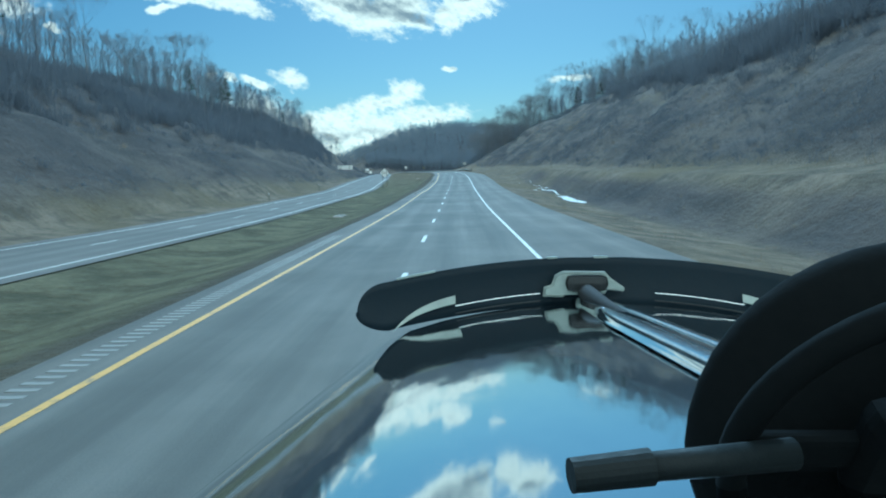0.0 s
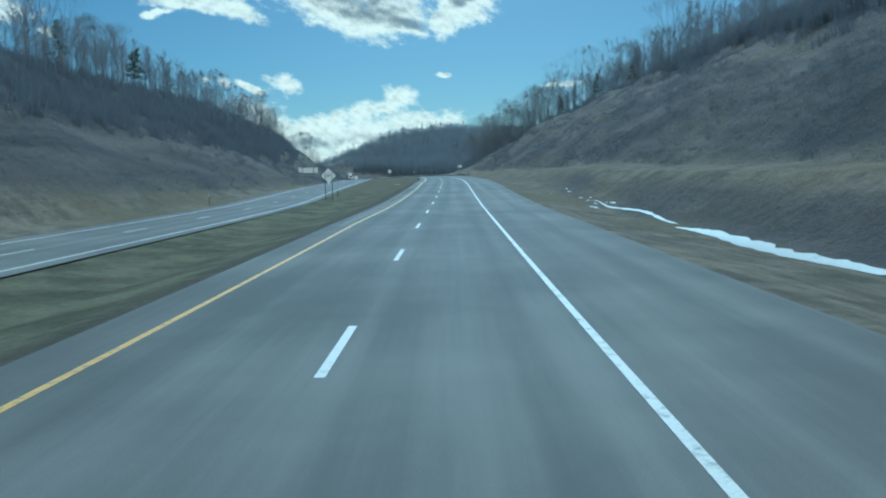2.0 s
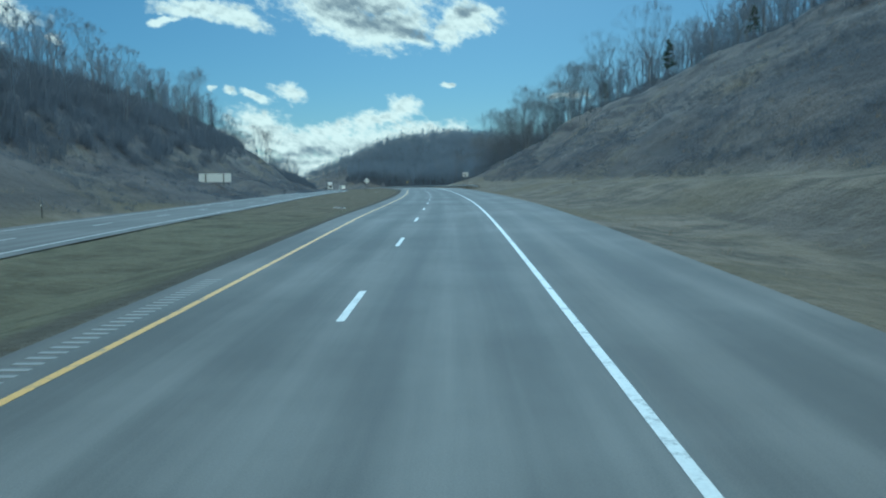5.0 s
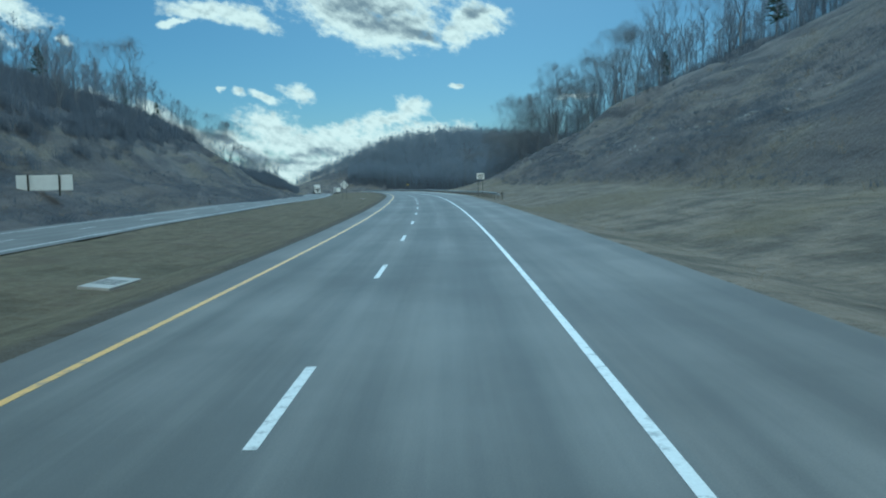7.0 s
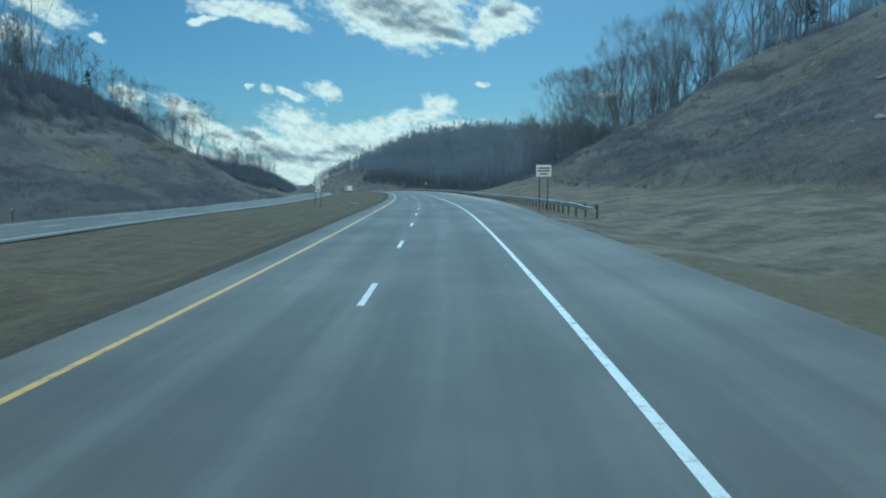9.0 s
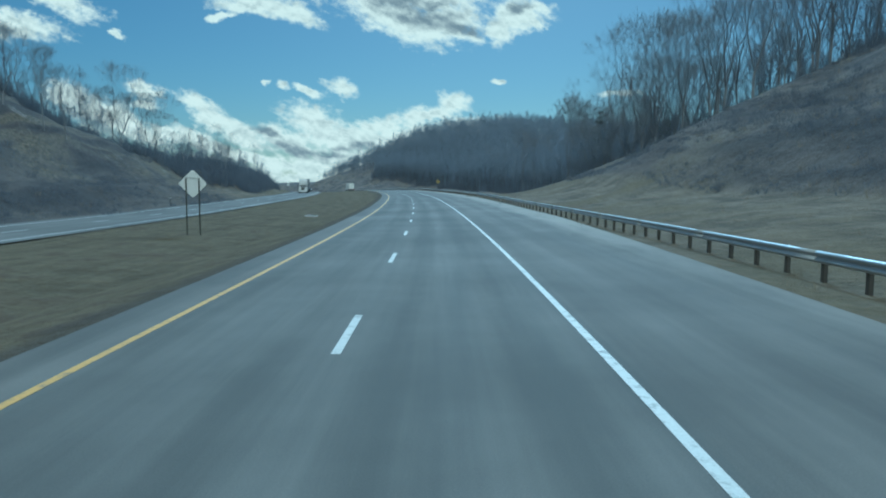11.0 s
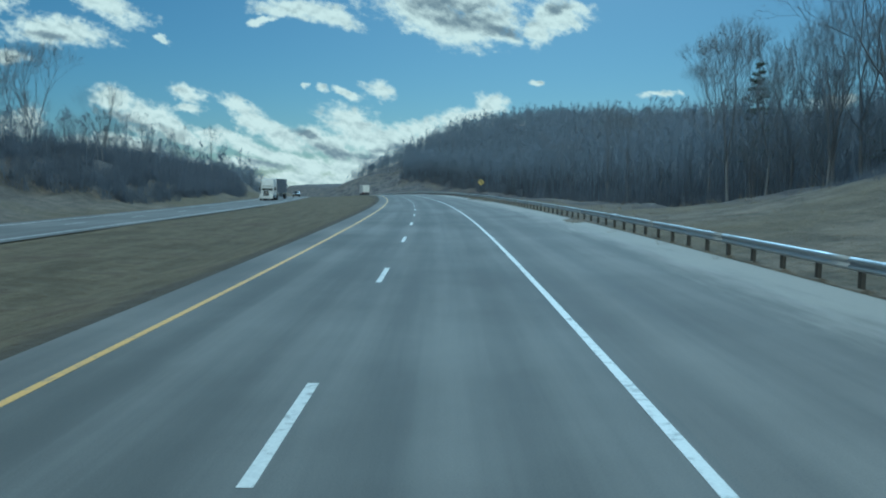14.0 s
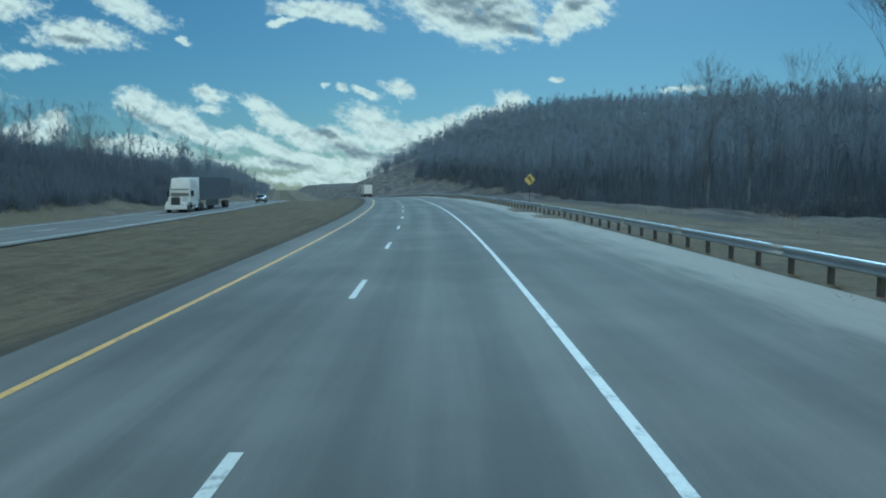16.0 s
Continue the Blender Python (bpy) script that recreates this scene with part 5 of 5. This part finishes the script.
def hood_z(u, y):
    """Height of the bonnet at u across (-1 to 1) and y ahead."""
    z = EYE - 0.602 + 0.105 * (HOOD_F - y)
    z -= 0.145 * u * u + 0.8 * max(0, abs(u) - 0.76) ** 1.8
    z += 0.03 * max(0, 1 - (abs(u - SPINE) / 0.07) ** 4)              # raised spine
    return z - 0.25 * max(0, y - (HOOD_F - 0.1)) ** 1.3


us = [-1.0, -0.985, -0.965, -0.94, -0.9, -0.8, -0.65, -0.5, -0.35, -0.2, *(SPINE + k for k in (-0.1, -0.075, -0.07, -0.065, -0.045, 0, 0.045, 0.065, 0.07, 0.075, 0.1)), 0.2, 0.35, 0.5, 0.65, 0.8, 0.9, 0.94, 0.965, 0.985, 1.0]
ys = [*np.linspace(0.7, 3.1, 32), 3.16, 3.2, 3.24, 3.3, 3.36]
xx = np.array([[HOOD_X + u * HOOD_W * (1 + 0.1 * min(1.0, max(0, 3.2 - y) / 2.1)) for u in us] for y in ys])
yy = np.array([[y - 0.16 * u * u * (y / 3.3) for u in us] for y in ys])
zz = np.array([[hood_z(u, y) for u in us] for y in ys])
side = zz[:, :1] - 0.95
hood = new("bonnet", grid_mesh("bonnet", np.concatenate([xx[:, :1] - 0.03, xx, xx[:, -1:] + 0.03], 1), np.concatenate([yy[:, :1], yy, yy[:, -1:]], 1),
                               np.concatenate([side, zz, side], 1), BONNET))
hood.parent = own
tagged(hood, "glossy dark bonnet mirroring clouds and trees")
DULL_METAL = simple("dull_metal", (0.3, 0.33, 0.31), 0.35, 0.3, vary=0.25, scale=8.0, grain=60.0)
SMOKE = simple("smoked_acrylic", (0.004, 0.01, 0.018), 0.45, vary=0.1, scale=3.0, grain=25.0)
SMOKE.node_tree.nodes["Principled BSDF"].inputs["Specular IOR Level"].default_value = 0.2


def deflector_sheet():
    rows_x, rows_y, rows_z = [], [], []
    us_ = np.concatenate([-1 + 0.13 * np.linspace(0, 1, 10) ** 2, np.linspace(-0.84, 0.84, 29), 1 - 0.13 * np.linspace(1, 0, 10) ** 2])
    for k in np.linspace(0, 1, 7):
        rx, ry, rz = [], [], []
        for u in us_:
            e = min(1.0, max(0.0, (abs(u) - 0.87) / 0.13))
            full = math.sqrt(1 - e * e)                       # rounded ends
            base = hood_z(min(max(abs(u * 0.92), 0.12), 0.8), HOOD_F - 0.02) + 0.012
            rx.append(HOOD_X + u * HOOD_W * 1.045)
            ry.append(HOOD_F - 0.16 * u * u + 0.10 * k - 0.05 * k * k)
            rz.append(base + 0.215 * (0.42 + (k - 0.42) * full) - 0.02)
        rows_x.append(rx)
        rows_y.append(ry)
        rows_z.append(rz)
    return np.array(rows_x), np.array(rows_y), np.array(rows_z)


guard = new("wind_deflector", grid_mesh("wind_deflector", *deflector_sheet(), SMOKE))
guard.parent = own
tagged(guard, "dark smoked acrylic wind deflector")
sol = guard.modifiers.new("thickness", "SOLIDIFY")
sol.thickness, sol.offset = 0.006, 0.0
for a, b in ((-0.62, -0.25), (0.25, 0.62)):
    pts = [(HOOD_X + u * HOOD_W, HOOD_F - 0.05 - 0.16 * u * u, hood_z(u, HOOD_F - 0.05) + 0.02) for u in np.linspace(a, b, 8)]
    for lift, r in ((0.0, 0.004), (0.035, 0.003)):
        t_ = Tubes()
        t_.limb([Vector((p[0], p[1], p[2] + lift)) for p in pts], [r] * 8, 6)
        ob = new("mount_rail", fast_mesh("mount_rail", t_.v, t_.f, [CHROME if lift else DARK_PLASTIC], smooth=True))
        ob.parent = guard
for e in (-1, 1):
    bm = bmesh.new()
    lo = [(HOOD_X + e * u * HOOD_W, HOOD_F - 0.03 - 0.16 * u * u, hood_z(u, HOOD_F) + 0.075 - 0.035 * ((u - 0.62) / 0.27) ** 2) for u in np.linspace(0.62, 0.89, 9)]
    hi = [(p[0], p[1] + 0.01, p[2] + 0.036 * math.cos(1.57 * i / 8) ** 0.6) for i, p in enumerate(lo)]
    va, vb = [bm.verts.new(p) for p in lo], [bm.verts.new(p) for p in hi]
    for i in range(8):
        bm.faces.new((va[i], va[i + 1], vb[i + 1], vb[i]))
    part("end_bracket", bm, DULL_METAL, guard, "pale fin-shaped bracket")
# pale strips added for the white highlights along the deflector's top edge
for a, b in ((-0.84, -0.68), (-0.2, -0.155), (0.0, 0.06)):
    bm = bmesh.new()
    rim = [[bm.verts.new((HOOD_X + u * HOOD_W * 1.045, HOOD_F - 0.16 * u * u + 0.05 + dy, hood_z(min(max(abs(u * 0.92), 0.12), 0.8), HOOD_F - 0.02) + 0.207 + dz)) for u in np.linspace(a, b, 6)]
           for dy, dz in ((-0.006, -0.003), (-0.006, 0.006), (0.008, 0.006), (0.008, -0.003))]
    for p, q in zip(rim, rim[1:] + rim[:1]):
        for i in range(5):
            bm.faces.new((p[i], p[i + 1], q[i + 1], q[i]))
    bmesh.ops.recalc_face_normals(bm, faces=bm.faces[:])
    part("edge_glint", bm, DULL_METAL, guard, "short pale strip added for a highlight on the deflector's edge")
OX, OZ = HOOD_X + SPINE * HOOD_W, hood_z(SPINE, HOOD_F) + 0.075
frame_ = [(-0.19, -0.062), (-0.186, -0.02), (-0.15, -0.01), (-0.135, 0.036), (-0.1, 0.054), (0.09, 0.052), (0.112, 0.024), (0.18, -0.022), (0.176, -0.04), (0.1, -0.03), (0.09, -0.05), (-0.095, -0.055), (-0.1, -0.064)]
bm = plate([(OX + px, OZ + pz) for px, pz in frame_], 0.03, HOOD_F - 0.06)
bmesh.ops.bevel(bm, geom=[e_ for e_ in bm.edges if e_.calc_length() > 0.03], offset=0.006, segments=2, affect="EDGES")
orn = part("hood_ornament", bm, DULL_METAL, own, "pale metal ornament base")
part("ornament_face", box((0.19, 0.05, 0.076), (OX + 0.005, HOOD_F - 0.07, OZ + 0.002), 0.034), DARK_PLASTIC, orn, "dark rounded badge")
tail = Tubes()
steps_ = np.linspace(HOOD_F - 0.08, 2.3, 9)
tail.limb([Vector((OX, y, hood_z(SPINE, y) - 0.01 + 0.03 * max(0, (y - 2.3) / 0.84) ** 2)) for y in steps_], [0.036 * ((y - 2.28) / 0.86) ** 0.7 + 0.002 for y in steps_], 12)
ob = new("ornament_tail", fast_mesh("ornament_tail", tail.v, tail.f, [RUBBER], smooth=True))
ob.parent = orn
tagged(ob, "dark fairing tapering back along the bonnet")
# added strips, in place of the sky's reflection on the spine's flanks
for k, tip in ((-1, 2.58), (1, 2.98)):
    yl = np.linspace(0.8, tip, 24)
    wide = 0.026 * np.clip((tip - yl) / 0.3, 0, 1) ** 0.6
    across_ = np.stack([OX + k * 0.046 + q * wide for q in (-1, -0.5, 0, 0.5, 1)], -1)
    y2 = np.broadcast_to(yl[:, None], across_.shape)
    z2 = np.array([[hood_z(SPINE + k * 0.046 / HOOD_W, y) + 0.006 - k * q * 0.003 - 0.003 * q * q for q in (-1, -0.5, 0, 0.5, 1)] for y in yl])
    ob = new("spine_glint", grid_mesh("spine_glint", across_, y2, z2, CHROME))
    ob.parent = own
    tagged(ob, "chrome strip added for the sky's glint on the bonnet's spine")
    sol = ob.modifiers.new("thickness", "SOLIDIFY")
    sol.thickness = 0.006
part("bumper", box((2.3, 0.3, 0.45), (HOOD_X, 3.6, 0.62), 0.06), CHROME, own)
part("grille", box((1.3, 0.1, 0.95), (HOOD_X, 3.36, 1.35), 0.04), CHROME, own)
part("frame", box((0.9, 4.2, 0.28), (HOOD_X, 1.6, 0.85), 0.02), DARK_PLASTIC, own)
for e in (-1, 1):
    wheel(own, HOOD_X + e * 1.0, 2.5, 0.52, 0.3, e)
    part("headlight", box((0.28, 0.16, 0.22), (HOOD_X + e * 0.85, 3.42, 1.1), 0.05), LAMP_LENS, own)
part("axle", rod((HOOD_X - 1.0, 2.5, 0.52), (HOOD_X + 1.0, 2.5, 0.52), 0.08), DARK_PLASTIC, own)
part("engine", box((0.8, 1.9, 0.9), (HOOD_X, 1.9, 1.3), 0.1), DARK_PLASTIC, own)
SOFT_BLACK = simple("soft_black_trim", (0.004, 0.005, 0.006), 0.9, vary=0.2)
SOFT_BLACK.node_tree.nodes["Principled BSDF"].inputs["Specular IOR Level"].default_value = 0.12
STALK_BLACK = simple("stalk_plastic", (0.007, 0.01, 0.012), 0.6, vary=0.2, scale=3.0, grain=80.0)
STALK_BLACK.node_tree.nodes["Principled BSDF"].inputs["Specular IOR Level"].default_value = 0.25
# steering wheel, its column and the stalk
WX, WY, WZ, WR = 0.463, 0.74, EYE - 0.302, 0.226
tilt = Matrix.Translation((WX, WY, WZ)) @ Matrix.Rotation(radians(-62), 4, "X")
bm = bmesh.new()
for i in range(48):
    for j in range(10):
        a, b = 6.28319 * i / 48, 6.28319 * j / 10
        bm.verts.new(tilt @ Vector(((WR - 0.017 + 0.017 * math.cos(b)) * math.cos(a), (WR - 0.017 + 0.017 * math.cos(b)) * math.sin(a), 0.017 * math.sin(b))))
bm.verts.ensure_lookup_table()
for i in range(48):
    for j in range(10):
        bm.faces.new([bm.verts[(i % 48) * 10 + j], bm.verts[((i + 1) % 48) * 10 + j], bm.verts[((i + 1) % 48) * 10 + (j + 1) % 10], bm.verts[(i % 48) * 10 + (j + 1) % 10]])
steer = part("steering_wheel", bm, SOFT_BLACK, own, "black steering wheel", smooth=True)
bm = box((0.17, 0.14, 0.06), (0, 0, -0.01), 0.025)
bmesh.ops.transform(bm, matrix=tilt, verts=bm.verts[:])
part("hub", bm, SOFT_BLACK, steer)
for a in (0, 180, 270):
    bm = box((0.15, 0.045, 0.02), (0.135, 0, 0), 0.008)
    bmesh.ops.transform(bm, matrix=tilt @ Matrix.Rotation(radians(a), 4, "Z"), verts=bm.verts[:])
    part("spoke", bm, SOFT_BLACK, steer)
bm = bmesh.new()
bmesh.ops.create_uvsphere(bm, u_segments=40, v_segments=20, radius=1.0)
for v in bm.verts:
    v.co = Vector((WX + 0.07 + v.co.x * 0.29, WY + 0.13 + v.co.y * 0.09, WZ - 0.05 + v.co.z * 0.265))
part("instrument_binnacle", bm, SOFT_BLACK, own, "black rounded instrument hood", smooth=True)
stalk = part("turn_stalk", rod((WX - 0.17, WY - 0.05, WZ + 0.015), (WX - 0.37, WY - 0.08, WZ + 0.009), 0.0165, 14, 0.014), STALK_BLACK, own, "black lever beside the wheel", smooth=True)
part("stalk_knob", rod((WX - 0.32, WY - 0.073, WZ + 0.011), (WX - 0.4, WY - 0.085, WZ + 0.007), 0.0185, 18, 0.017), STALK_BLACK, stalk)
part("column", rod((WX, WY + 0.02, WZ - 0.03), (WX, WY + 0.45, WZ - 0.55), 0.05, 14), SOFT_BLACK, own)
